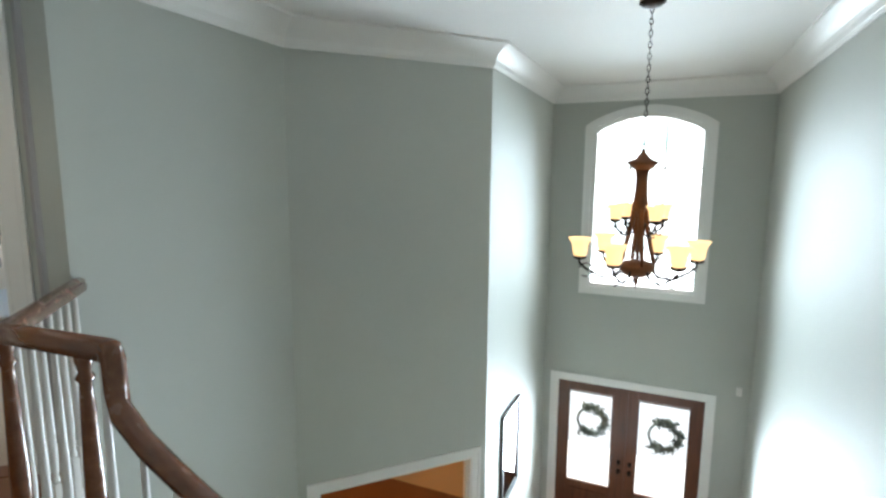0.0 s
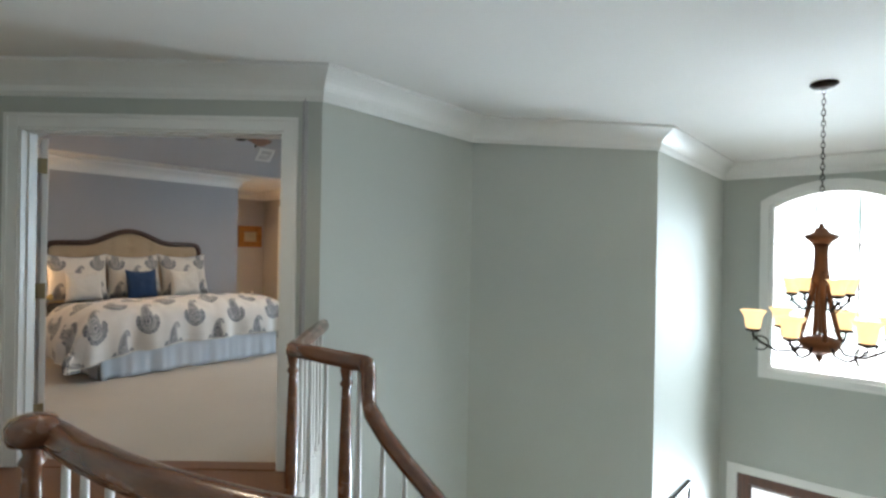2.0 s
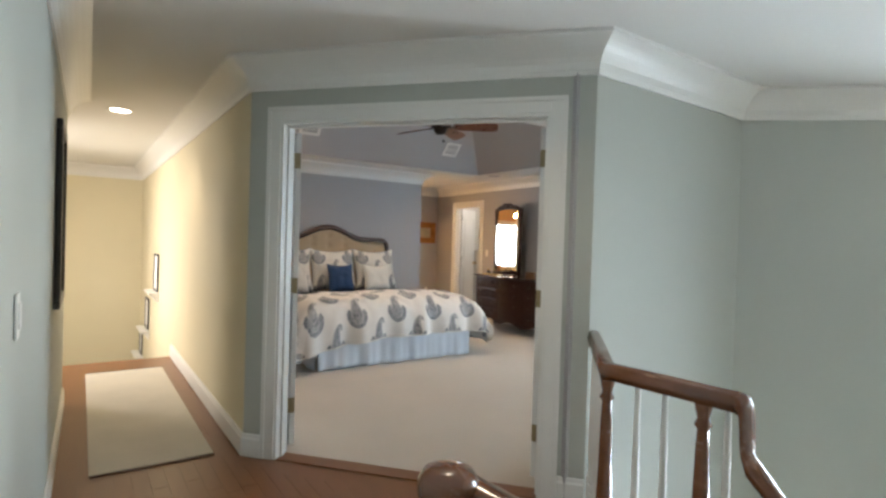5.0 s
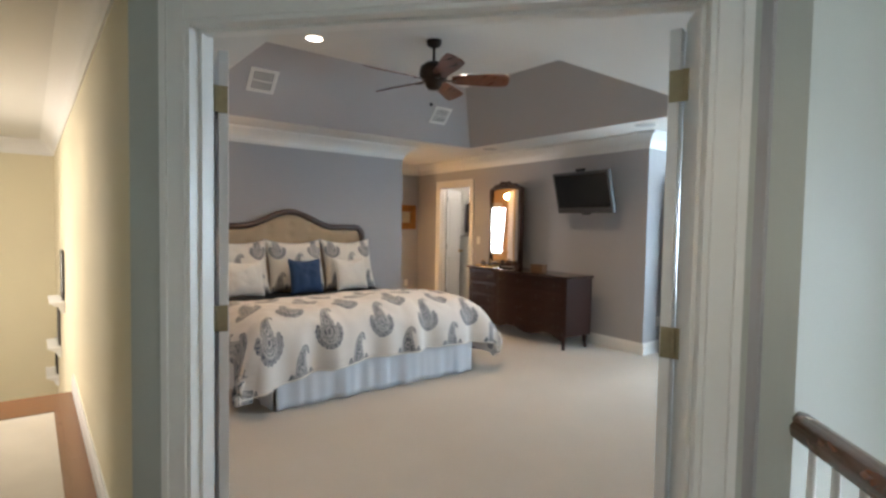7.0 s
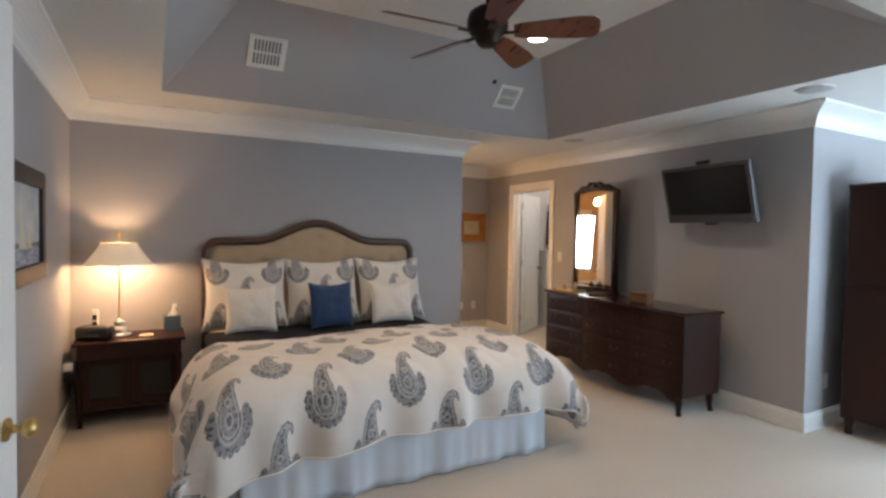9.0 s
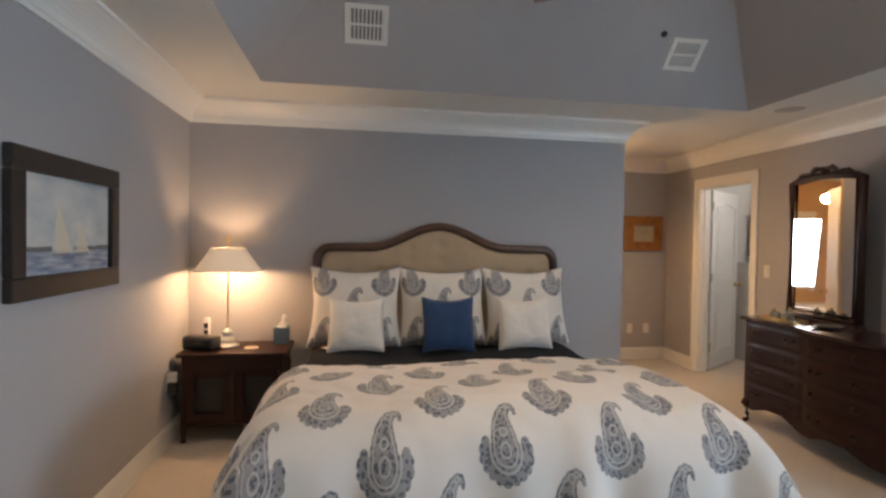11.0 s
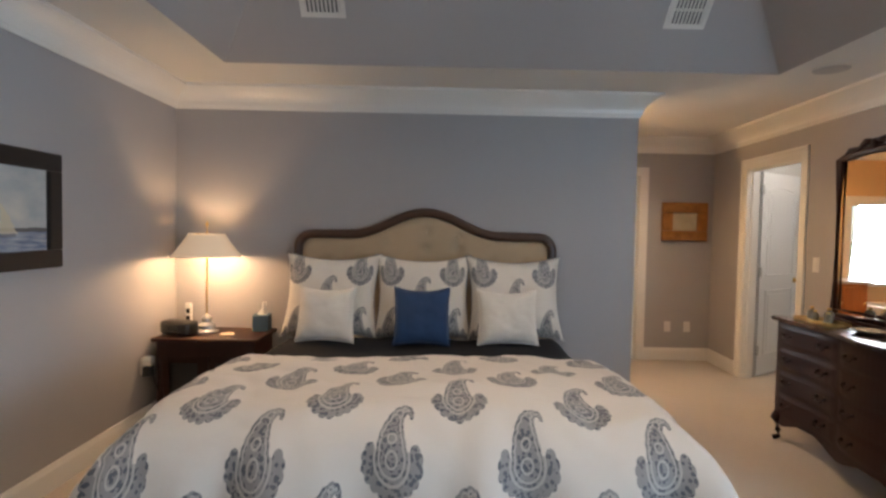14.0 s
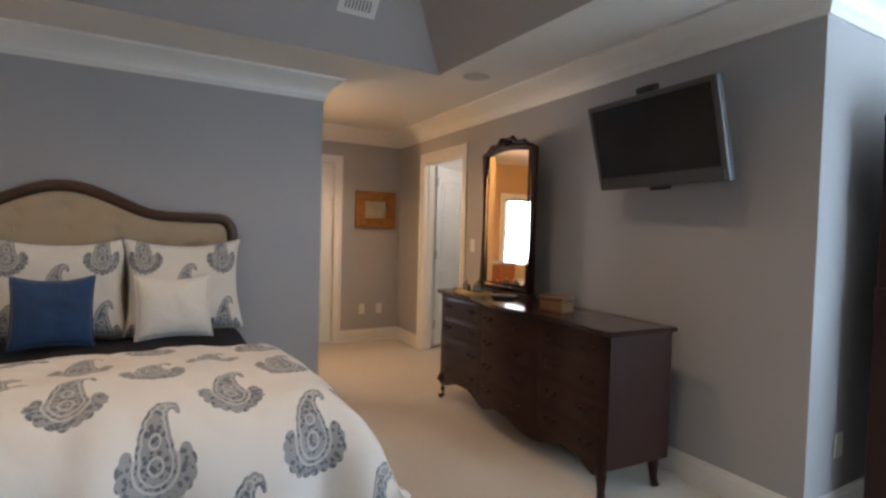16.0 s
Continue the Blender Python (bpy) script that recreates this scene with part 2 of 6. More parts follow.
BLUEC = surface("royal_blue_cotton", (0.010, 0.044, 0.125), 0.8, vary=0.2, coarse=6, fine=240, bump=0.3, depth=0.001, sheen=0.2)
NAVY = surface("navy_coverlet", (0.004, 0.005, 0.010), 0.95, vary=0.25, coarse=5, fine=120, bump=0.4, depth=0.003)
SKIRTC = surface("pale_blue_bed_skirt", (0.60, 0.64, 0.70), 0.85, vary=0.05, coarse=4, fine=260, bump=0.2, depth=0.001)
MATTR = surface("white_mattress_ticking", (0.70, 0.69, 0.67), 0.9, vary=0.05)
SHADEC = glowing("lit_pleated_shade", (1.0, 0.66, 0.38), 0.16, (0.75, 0.68, 0.55), 0.8)
BRONZE = surface("dark_bronze", (0.030, 0.020, 0.015), 0.4, 0.8, vary=0.3, fine=80, bump=0.1)
RUST = surface("rubbed_red_bronze", (0.20, 0.075, 0.03), 0.42, 0.55, vary=0.35, coarse=9, fine=70, bump=0.2)
BRASS = surface("aged_brass", (0.60, 0.42, 0.17), 0.3, 1.0, vary=0.2, fine=60, bump=0.05)
STEEL = surface("brushed_steel", (0.55, 0.55, 0.53), 0.35, 1.0, vary=0.1, fine=80, bump=0.05)
CHROME = surface("clear_lamp_crystal", (0.72, 0.70, 0.66), 0.12, 0.6, vary=0.1, fine=20, bump=0.0)
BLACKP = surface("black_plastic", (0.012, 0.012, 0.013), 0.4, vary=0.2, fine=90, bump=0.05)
SILVERP = surface("silver_plastic", (0.075, 0.075, 0.078), 0.42, 0.2, vary=0.08, fine=90, bump=0.05)
SCREEN = surface("dark_screen", (0.006, 0.006, 0.007), 0.22, vary=0.1, bump=0.0)
WHITEP = surface("white_plastic", (0.72, 0.71, 0.67), 0.4, vary=0.04, bump=0.03)
GREYGRILLE = surface("grey_grille", (0.42, 0.42, 0.43), 0.5, vary=0.06, bump=0.1)
# Dark grey painted in place of shade behind vent slats and under the vanity.
HOLESHADE = surface("painted_recess_shade", (0.16, 0.16, 0.165), 0.8, vary=0.2)
TEALBOX = surface("slate_teal_card", (0.085, 0.135, 0.165), 0.6, vary=0.12, coarse=20, fine=120, bump=0.1)
PAPER = surface("white_tissue", (0.82, 0.80, 0.76), 0.9, vary=0.05)
CORK = surface("pale_coaster", (0.62, 0.50, 0.36), 0.7, vary=0.1)
GILT = surface("gilt_frame", (0.36, 0.16, 0.045), 0.42, 0.6, vary=0.35, coarse=14, fine=90, bump=0.4, depth=0.003)
OLDART = surface("small_oil_painting", (0.42, 0.36, 0.24), 0.6, vary=0.25, coarse=6, fine=60, bump=0.1)
FRAMEK = surface("black_brown_frame", (0.014, 0.011, 0.010), 0.42, vary=0.3, coarse=5, fine=90, bump=0.1)
GLASS = glass("clear_glass")
MIRROR = surface("silvered_mirror", (0.86, 0.87, 0.86), 0.02, 1.0, vary=0.0, bump=0.0)
MIRROR.node_tree.nodes["Principled BSDF"].inputs["Roughness"].default_value = 0.02
for link in list(MIRROR.node_tree.links):
    if link.to_socket.name == "Roughness":
        MIRROR.node_tree.links.remove(link)
ALAB = glowing("lit_alabaster_glass", (1.0, 0.68, 0.30), 0.75, (0.80, 0.66, 0.42), 0.35)
BULB = glowing("lit_downlight_lens", (1.0, 0.90, 0.74), 6.0)
# Glowing white haze with pale teal patches stands in for the bright outdoors.
DAYGLOW, dt, db = base_material("glowing_haze_backdrop")
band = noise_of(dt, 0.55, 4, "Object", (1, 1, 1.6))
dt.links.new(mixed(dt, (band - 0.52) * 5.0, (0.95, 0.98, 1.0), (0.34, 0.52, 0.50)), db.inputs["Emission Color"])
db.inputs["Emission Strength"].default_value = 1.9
LEAF = surface("dark_wreath_leaf", (0.055, 0.075, 0.05), 0.7, vary=0.35, coarse=20, fine=60)
TILE = surface("pale_stone_floor", (0.45, 0.40, 0.33), 0.35, vary=0.12, coarse=2, fine=30, bump=0.05)
VANITY = wood("orange_vanity_wood", (0.22, 0.075, 0.02), (0.36, 0.13, 0.04), 0.35, 2, 10, 0.3)
CLOTHES = surface("dark_hanging_clothes", (0.03, 0.03, 0.035), 0.9, vary=0.4, coarse=8, fine=60, bump=0.4, depth=0.01)
WICKER = surface("brown_wicker", (0.16, 0.08, 0.035), 0.7, vary=0.35, coarse=20, fine=120, bump=0.5, depth=0.004)
DUVET = paisley_cloth("paisley_duvet_cloth", (0.74, 0.70, 0.66), (0.070, 0.084, 0.115), 0.49, 0.53, 0.98)
SHAM = paisley_cloth("paisley_sham_cloth", (0.74, 0.70, 0.64), (0.070, 0.084, 0.115), 0.46, 0.46, 0.9)
SAILART = sail_painting("sailing_boats_painting")
HINGEM = surface("dull_tarnished_brass", (0.34, 0.28, 0.17), 0.45, 0.7, vary=0.25, fine=60, bump=0.1)
GRASS = surface("lawn", (0.10, 0.13, 0.05), 0.95, vary=0.3)
CONCRETE = surface("pale_concrete", (0.62, 0.61, 0.58), 0.85, vary=0.1, coarse=1.2, fine=50, bump=0.2, depth=0.003)

# ---- building blocks ----
def mesh_of(name, bm, material, smooth=False):
    me = bpy.data.meshes.new(name)
    bmesh.ops.recalc_face_normals(bm, faces=bm.faces)
    if smooth:
        for f in bm.faces:
            f.smooth = True
    bm.to_mesh(me)
    bm.free()
    me.materials.append(material)
    return me


def part(name, bm, material, parent=None, label="", smooth=False):
    ob = new(name, mesh_of(name, bm, material, smooth))
    if parent is not None:
        ob.parent = parent
    if label:
        tagged(ob, label)
    return ob


def thing(name, label, category, at=(0, 0, 0), turn=0.0, group=""):
    ob = new(name)
    ob.empty_display_size = 0.1
    ob.location, ob.rotation_euler = at, (0, 0, radians(turn))
    return tagged(ob, label, category, group)


def structure(name, bm, material, label="", smooth=False):
    ob = part(name, bm, material, None, label, smooth)
    return tagged(ob, label, "", "", "structure")


def box(bm, x0, y0, z0, x1, y1, z1, bevel=0.0, m=None):
    r = bmesh.ops.create_cube(bm, size=1.0)
    vs = r["verts"]
    for v in vs:
        v.co = Vector(((x0 + x1) / 2 + v.co.x * (x1 - x0), (y0 + y1) / 2 + v.co.y * (y1 - y0), (z0 + z1) / 2 + v.co.z * (z1 - z0)))
    if bevel > 0:
        es = list({e for v in vs for e in v.link_edges})
        out = bmesh.ops.bevel(bm, geom=es, offset=bevel, segments=2, affect="EDGES", profile=0.6)
        vs = list({v for f in out["faces"] for v in f.verts} | {v for v in vs if v.is_valid})
    if m is not None:
        for v in vs:
            v.co = m @ v.co
    return vs


def boxes(rows, bevel=0.0):
    bm = bmesh.new()
    for r in rows:
        box(bm, *r, bevel)
    return bm


def lathe(bm, profile, segments=20, m=None):
    """Turns (radius, height) pairs round the z axis."""
    rings = []
    for r, z in profile:
        ring = []
        for k in range(segments):
            a = 2 * math.pi * k / segments
            co = Vector((r * math.cos(a), r * math.sin(a), z))
            ring.append(bm.verts.new(m @ co if m is not None else co))
        rings.append(ring)
    for a, b in zip(rings, rings[1:]):
        for k in range(segments):
            bm.faces.new((a[k], a[(k + 1) % segments], b[(k + 1) % segments], b[k]))
    for ring in (rings[0], rings[-1]):
        bm.faces.new(ring)
    return rings


def turned(profile, segments=20, m=None):
    bm = bmesh.new()
    lathe(bm, profile, segments, m)
    return bm


def tube(bm, pts, radius, segments=8):
    """A round bar along a line of points; radius may be a list."""
    pts = [Vector(p) for p in pts]
    n = len(pts)
    rings = []
    for i, p in enumerate(pts):
        d = (pts[min(i + 1, n - 1)] - pts[max(i - 1, 0)]).normalized()
        side = d.cross(Vector((0, 0, 1)))
        if side.length < 1e-4:
            side = Vector((1, 0, 0))
        side.normalize()
        up = side.cross(d).normalized()
        r = radius[i] if isinstance(radius, (list, tuple)) else radius
        rings.append([bm.verts.new(p + (side * math.cos(2 * math.pi * k / segments) + up * math.sin(2 * math.pi * k / segments)) * r) for k in range(segments)])
    for a, b in zip(rings, rings[1:]):
        for k in range(segments):
            bm.faces.new((a[k], a[(k + 1) % segments], b[(k + 1) % segments], b[k]))
    bm.faces.new(rings[0])
    bm.faces.new(rings[-1])


def prism(bm, outline, lo, hi, axis="z"):
    """An outline in a plane, pushed from lo to hi along an axis; the outline's two numbers are the other two axes in order."""
    def place(p, h):
        if axis == "z":
            return (p[0], p[1], h)
        if axis == "y":
            return (p[0], h, p[1])
        return (h, p[0], p[1])
    a = [bm.verts.new(place(p, lo)) for p in outline]
    b = [bm.verts.new(place(p, hi)) for p in outline]
    n = len(outline)
    for k in range(n):
        bm.faces.new((a[k], a[(k + 1) % n], b[(k + 1) % n], b[k]))
    bm.faces.new(a)
    bm.faces.new(b)


def wall_pose(p0, p1):
    d = Vector((p1[0] - p0[0], p1[1] - p0[1], 0))
    return Matrix.Translation((p0[0], p0[1], 0)) @ Matrix.Rotation(math.atan2(d.y, d.x), 4, "Z"), d.length


def wall(name, p0, p1, z0, z1, thick, material, label, holes=()):
    """A wall from p0 to p1; its face is on that line and its body to the left. holes: (start, end, bottom, top) along it."""
    m, length = wall_pose(p0, p1)
    bm = bmesh.new()
    u = 0.0
    for a, b, lo, hi in sorted(holes):
        if a > u:
            box(bm, u, 0, z0, a, thick, z1, 0, m)
        if lo > z0:
            box(bm, a, 0, z0, b, thick, lo, 0, m)
        if hi < z1:
            box(bm, a, 0, hi, b, thick, z1, 0, m)
        u = b
    if u < length:
        box(bm, u, 0, z0, length, thick, z1, 0, m)
    return structure(name, bm, material, label)


def sweep(bm, profile, path, closed=False):
    """Runs a profile of (out, z) pairs along a plan path, mitred; out is to the right of the path."""
    n = len(path)
    P = [Vector((p[0], p[1])) for p in path]

    def normal(i, j):
        d = (P[j] - P[i]).normalized()
        return Vector((d.y, -d.x))
    rings = []
    for i in range(n):
        if closed or 0 < i < n - 1:
            a, b = normal((i - 1) % n, i), normal(i, (i + 1) % n)
            s = (a + b)
            nn = s / max(0.2, s.dot(a))
        else:
            nn = normal(0, 1) if i == 0 else normal(n - 2, n - 1)
        rings.append([bm.verts.new((P[i].x + nn.x * o, P[i].y + nn.y * o, z)) for o, z in profile])
    k = len(profile)
    for i in range(n if closed else n - 1):
        a, b = rings[i], rings[(i + 1) % n]
        for j in range(k):
            bm.faces.new((a[j], a[(j + 1) % k], b[(j + 1) % k], b[j]))
    if not closed:
        bm.faces.new(rings[0])
        bm.faces.new(rings[-1])


def crown_profile(top, drop, out):
    p = [(0.0, top), (0.0, top - drop), (0.012, top - drop), (0.018, top - drop + 0.02)]
    for k in range(7):
        a = k / 6
        p.append((0.022 + (out - 0.04) * a ** 1.6, top - drop + 0.025 + (drop - 0.05) * a ** 0.75))
    p += [(out - 0.012, top - 0.022), (out, top - 0.018), (out, top)]
    return p


def base_profile(z, high=0.14):
    return [(0.0, z), (0.016, z), (0.016, z + high * 0.78), (0.011, z + high * 0.86), (0.008, z + high), (0.0, z + high)]


# ---- the plan ----
C0, C1, C2, C3, C4, C5 = (-4.62, 1.09), (-3.055, 2.44), (-3.055, 3.956), (-1.944, 5.18), (-1.944, 7.56), (0.42, 7.56)
ALC = 0.72
TV0, TV1 = (-10.38, 6.400), (-5.73, 6.205)
HZ, LZ, BZ, TZ = 2.46, -3.28, 2.48, 3.08
DOOR_M, DOOR_L = wall_pose(C0, C1)

# foyer and hall
A, B = DOOR_L - 1.85, DOOR_L - 0.232
wall("wall_bedroom_door", C0, C1, -0.3, HZ + 0.1, 0.06, SAGE, "sage green wall round a double doorway", [(A, B, -0.3, 2.08)])
wall("wall_foyer_west", C1, C2, LZ, HZ + 0.1, 0.06, SAGE, "tall sage green foyer wall")
wall("wall_foyer_angled", C2, C3, LZ, HZ + 0.1, 0.10, SAGE, "angled sage green wall over a doorway", [(0.15, 1.51, LZ, -1.09)])
wall("wall_entry_west", C3, C4, LZ, HZ + 0.1, 0.12, SAGE, "tall sage green entry wall")
WX, WZ, DX = -0.835, 0.04, -0.89
ARCH = [(WX + 0.625 * math.cos(math.pi * (1 - k / 10)), 1.90 + WZ + 0.19 * math.sin(math.pi * k / 10) ** 0.8) for k in range(11)]
bm = boxes([(-1.944, 7.56, LZ, DX - 0.88, 7.70, HZ + 0.1), (DX + 0.88, 7.56, LZ, 0.42, 7.70, HZ + 0.1), (DX - 0.88, 7.56, -1.21, DX + 0.88, 7.70, WZ),
            (DX - 0.88, 7.56, WZ, WX - 0.625, 7.70, HZ + 0.1), (WX + 0.625, 7.56, WZ, DX + 0.88, 7.70, HZ + 0.1)])
prism(bm, ARCH + [(WX + 0.625, HZ + 0.1), (WX - 0.625, HZ + 0.1)], 7.56, 7.70, "y")
structure("wall_front", bm, SAGE, "sage green front wall with an arched window over the double door")
wall("wall_foyer_east", (0.42, 0.06), C5, LZ, HZ + 0.1, -0.12, SAGE, "tall pale sage wall")
wall("wall_hall_south", (-6.3, 0.13), (0.42, 0.06), -0.3, HZ + 0.1, -0.12, SAGE, "sage green hall wall")
wall("wall_hall_nook", (-6.3, -1.6), (-6.3, -0.06), -0.3, HZ + 0.1, -0.12, CREAM, "cream wall of the hall nook")
wall("wall_hall_window", (-11.5, -1.6), (-6.3, -1.6), LZ, HZ + 0.1, -0.12, CREAM, "cream wall with a window", [(2.4, 3.8, 0.8, 2.2)])
wall("wall_hall_end", (-11.5, 1.09), (-11.5, -1.6), LZ, HZ + 0.1, -0.12, CREAM, "cream wall over the back stairs")
wall("wall_hall_north", C0, (-11.5, 1.09), LZ, HZ + 0.1, -0.10, CREAM, "cream hall wall")

# bedroom
wall("wall_bedroom_south", (-8.62, 1.295), (-4.56, 1.295), -0.02, BZ + 0.1, -0.10, GREY, "lavender grey bedroom wall")
wall("wall_bedroom_entry", (C0[0] - 0.045, C0[1] + 0.05), (C1[0] - 0.045, C1[1] + 0.05), -0.02, BZ + 0.1, 0.06, GREY, "grey bedroom wall round the double doorway",
     [(A, B, -0.02, 2.08)])
wall("wall_bedroom_east", (-3.2, 2.36), (-3.2, 8.72), -0.02, BZ + 0.1, -0.08, GREY, "lavender grey bedroom wall", [(3.74, 4.94, 0.6, 2.1)])
wall("wall_bay_north", (-5.73, 8.72), (-3.2, 8.72), -0.02, BZ + 0.1, 0.12, GREY, "blue-grey bay wall with windows", [(1.12, 2.37, 0.6, 2.1)])
wall("wall_bay_west", (-5.73, 6.326), (-5.73, 8.72), -0.02, BZ + 0.1, 0.12, GREY, "blue-grey wall behind the secretary desk")
wall("wall_television", TV0, TV1, -0.02, BZ + 0.1, 0.12, GREY, "grey wall with the closet door and television", [(0.684, 1.523, -0.02, 2.08)])
wall("wall_headboard", (-8.62, 4.87), (-8.62, 1.295), -0.02, BZ + 0.1, -0.13, GREY, "grey wall behind the bed")
wall("wall_alcove_end", (-10.38, 4.87), (-10.38, 6.52), -0.02, BZ + 0.1, 0.12, GREY, "grey end wall of the alcove with a narrow door", [(0.04, ALC, -0.02, 2.08)])

# bathroom and closet behind
wall("wall_bath_west", (-11.6, 1.3), (-11.6, 4.75), -0.02, BZ + 0.1, 0.12, TAUPE, "warm tan bathroom wall with a window", [(1.15, 1.9, 0.8, 1.9)])
wall("wall_bath_south", (-11.6, 1.3), (-8.75, 1.3), -0.02, BZ + 0.1, -0.1, TAUPE, "warm tan bathroom wall")
wall("wall_bath_north", (-11.6, 4.87), (-9.75, 4.87), -0.02, BZ + 0.1, -0.12, TAUPE, "warm tan bathroom wall")
wall("wall_bath_east", (-8.755, 4.87), (-8.755, 1.3), -0.02, BZ + 0.1, -0.03, TAUPE, "warm tan bathroom wall")
wall("wall_closet_west", (-10.3, 6.50), (-10.3, 8.2), -0.02, BZ, 0.1, CEIL, "white closet wall")
wall("wall_closet_north", (-10.3, 8.2), (-7.6, 8.2), -0.02, BZ, 0.1, CEIL, "white closet wall")
wall("wall_closet_east", (-7.6, 6.40), (-7.6, 8.2), -0.02, BZ, -0.1, CEIL, "white closet wall")

# floors
OUT_R, IN_R, CX, CY = 2.31, 1.26, -2.1, 3.18


def on_arc(r, deg):
    return (CX + r * math.cos(radians(deg)), CY + r * math.sin(radians(deg)))


EDGE = [on_arc(OUT_R, a) for a in range(-90, -24, 4)]
bm = bmesh.new()
prism(bm, [(-7.8, 0.06), (0.42, 0.06), (0.42, EDGE[-1][1])] + EDGE[::-1] + [(-2.1, 1.92), (-2.52, 1.90), (-3.055, 2.44), (-4.62, 1.09), (-7.8, 1.09)], -0.28, -0.003)
structure("floor_hall", bm, OAK, "reddish oak hall subfloor")
structure("floor_nook", boxes([(-7.8, -1.6, -0.28, -6.3, 0.06, -0.002)]), OAK, "reddish oak floor of the hall nook")
bm = bmesh.new()
prism(bm, [(-8.62, 1.295), (-4.40, 1.30)] + [(-3.2, 2.38), (-3.2, 8.72), (-5.73, 8.72), (-5.73, 6.45), (-8.62, 6.45)], -0.2, 0.0)
structure("floor_bedroom", bm, CARPET, "beige wall-to-wall bedroom carpet")
bm = bmesh.new()
prism(bm, [(-4.58, 1.12), (-3.08, 2.415), (-3.2, 2.46), (-4.50, 1.33)], -0.2, -0.003)
structure("floor_threshold", bm, CARPET, "beige carpet in the doorway")
bm = bmesh.new()
box(bm, A, 0.0, -0.2, B, 0.115, 0.004, 0.002, DOOR_M)
structure("door_threshold", bm, OAK, "reddish oak strip in the bedroom doorway")
structure("floor_alcove", boxes([(-10.9, 4.87, -0.2, -8.62, 6.45, 0.0)]), CARPET, "beige carpet of the alcove")
structure("floor_closet", boxes([(-10.3, 6.45, -0.2, -7.6, 8.2, -0.001)]), CARPET, "beige closet carpet")
structure("floor_bathroom", boxes([(-11.6, 1.3, -0.2, -8.75, 4.87, 0.0)]), TILE, "pale stone bathroom floor")
structure("floor_foyer", boxes([(-8.0, 0.06, LZ - 0.2, 0.42, 7.7, LZ)]), OAK, "reddish oak foyer floor")
structure("floor_back_stairs", boxes([(-11.5, -1.6, LZ - 0.2, -8.0, 1.09, LZ)]), OAK, "oak floor under the back stairs")

# ceilings
structure("ceiling_foyer", boxes([(-11.6, -1.72, HZ, 0.54, 1.09, HZ + 0.12), (-4.7, 1.09, HZ, 0.54, 7.70, HZ + 0.12)]), CEIL, "white painted hall and foyer ceiling")
LOX0, LOX1, LOY0, LOY1 = -7.985, -4.75, 1.925, 5.545
UPX0, UPX1, UPY0, UPY1 = -7.42, -5.62, 2.42, 4.96
structure("ceiling_bedroom", boxes([(-8.75, 1.295, BZ, LOX0, 6.46, BZ + 0.08), (LOX1, 1.295, BZ, -3.1, 8.8, BZ + 0.08), (LOX0, 1.295, BZ, LOX1, LOY0, BZ + 0.08),
                                    (LOX0, LOY1, BZ, LOX1, 6.46, BZ + 0.08), (-5.85, 6.46, BZ, LOX1, 8.8, BZ + 0.08)]), CEIL, "white border of the bedroom tray ceiling")
lo = [(LOX0, LOY0), (LOX1, LOY0), (LOX1, LOY1), (LOX0, LOY1)]
up = [(UPX0, UPY0), (UPX1, UPY0), (UPX1, UPY1), (UPX0, UPY1)]
for k, side in enumerate(("south", "east", "north", "west")):
    bm = bmesh.new()
    a, b, c, d = lo[k], lo[(k + 1) % 4], up[(k + 1) % 4], up[k]
    q = [bm.verts.new(p) for p in ((*a, BZ), (*b, BZ), (*c, TZ), (*d, TZ))]
    r = [bm.verts.new(p) for p in ((*a, BZ + 0.1), (*b, BZ + 0.1), (*c, TZ + 0.1), (*d, TZ + 0.1))]
    bm.faces.new(q), bm.faces.new(r[::-1])
    for i in range(4):
        bm.faces.new((q[i], q[(i + 1) % 4], r[(i + 1) % 4], r[i]))
    structure("ceiling_tray_slope_" + side, bm, GREY, "lavender grey sloped side of the tray ceiling")
structure("ceiling_tray_top", boxes([(UPX0 - 0.1, UPY0 - 0.1, TZ, UPX1 + 0.1, UPY1 + 0.1, TZ + 0.1)]), CEIL, "white flat centre of the tray ceiling")
structure("ceiling_alcove", boxes([(-11.7, 4.75, BZ, -8.75, 6.53, BZ + 0.07)]), CEIL, "white alcove ceiling")
structure("ceiling_bathroom", boxes([(-11.7, 1.2, BZ - 0.012, -8.75, 4.75, BZ + 0.07)]), CEIL, "white bathroom ceiling")
structure("ceiling_closet", boxes([(-10.4, 6.53, BZ - 0.06, -7.5, 8.3, BZ + 0.02)]), CEIL, "white closet ceiling")

# crown mouldings and baseboards
bm = bmesh.new()
sweep(bm, crown_profile(HZ, 0.19, 0.15), [C5, C4, C3, C2, C1, C0, (-11.5, 1.09), (-11.5, -1.6), (-6.3, -1.6), (-6.3, 0.13), (0.42, 0.06)][::-1], True)
structure("crown_foyer", bm, TRIM, "white crown moulding of hall and foyer")
bm = bmesh.new()
sweep(bm, crown_profile(BZ, 0.165, 0.14), [(-8.76, 4.87), (-8.62, 4.87), (-8.62, 1.295), (-4.581, 1.295), (-3.2, 2.486), (-3.2, 8.72), (-5.73, 8.72), TV1, TV0, (-10.38, 4.87)][::-1])
structure("crown_bedroom", bm, TRIM, "white crown moulding of the bedroom")


def baseboard(path, z=0.0):
    bm = bmesh.new()
    sweep(bm, base_profile(z), path)
    return structure("baseboard", bm, TRIM, "white baseboard")


def along(p, q, d):
    p, q = Vector(p), Vector(q)
    return tuple(p + (q - p).normalized() * d)


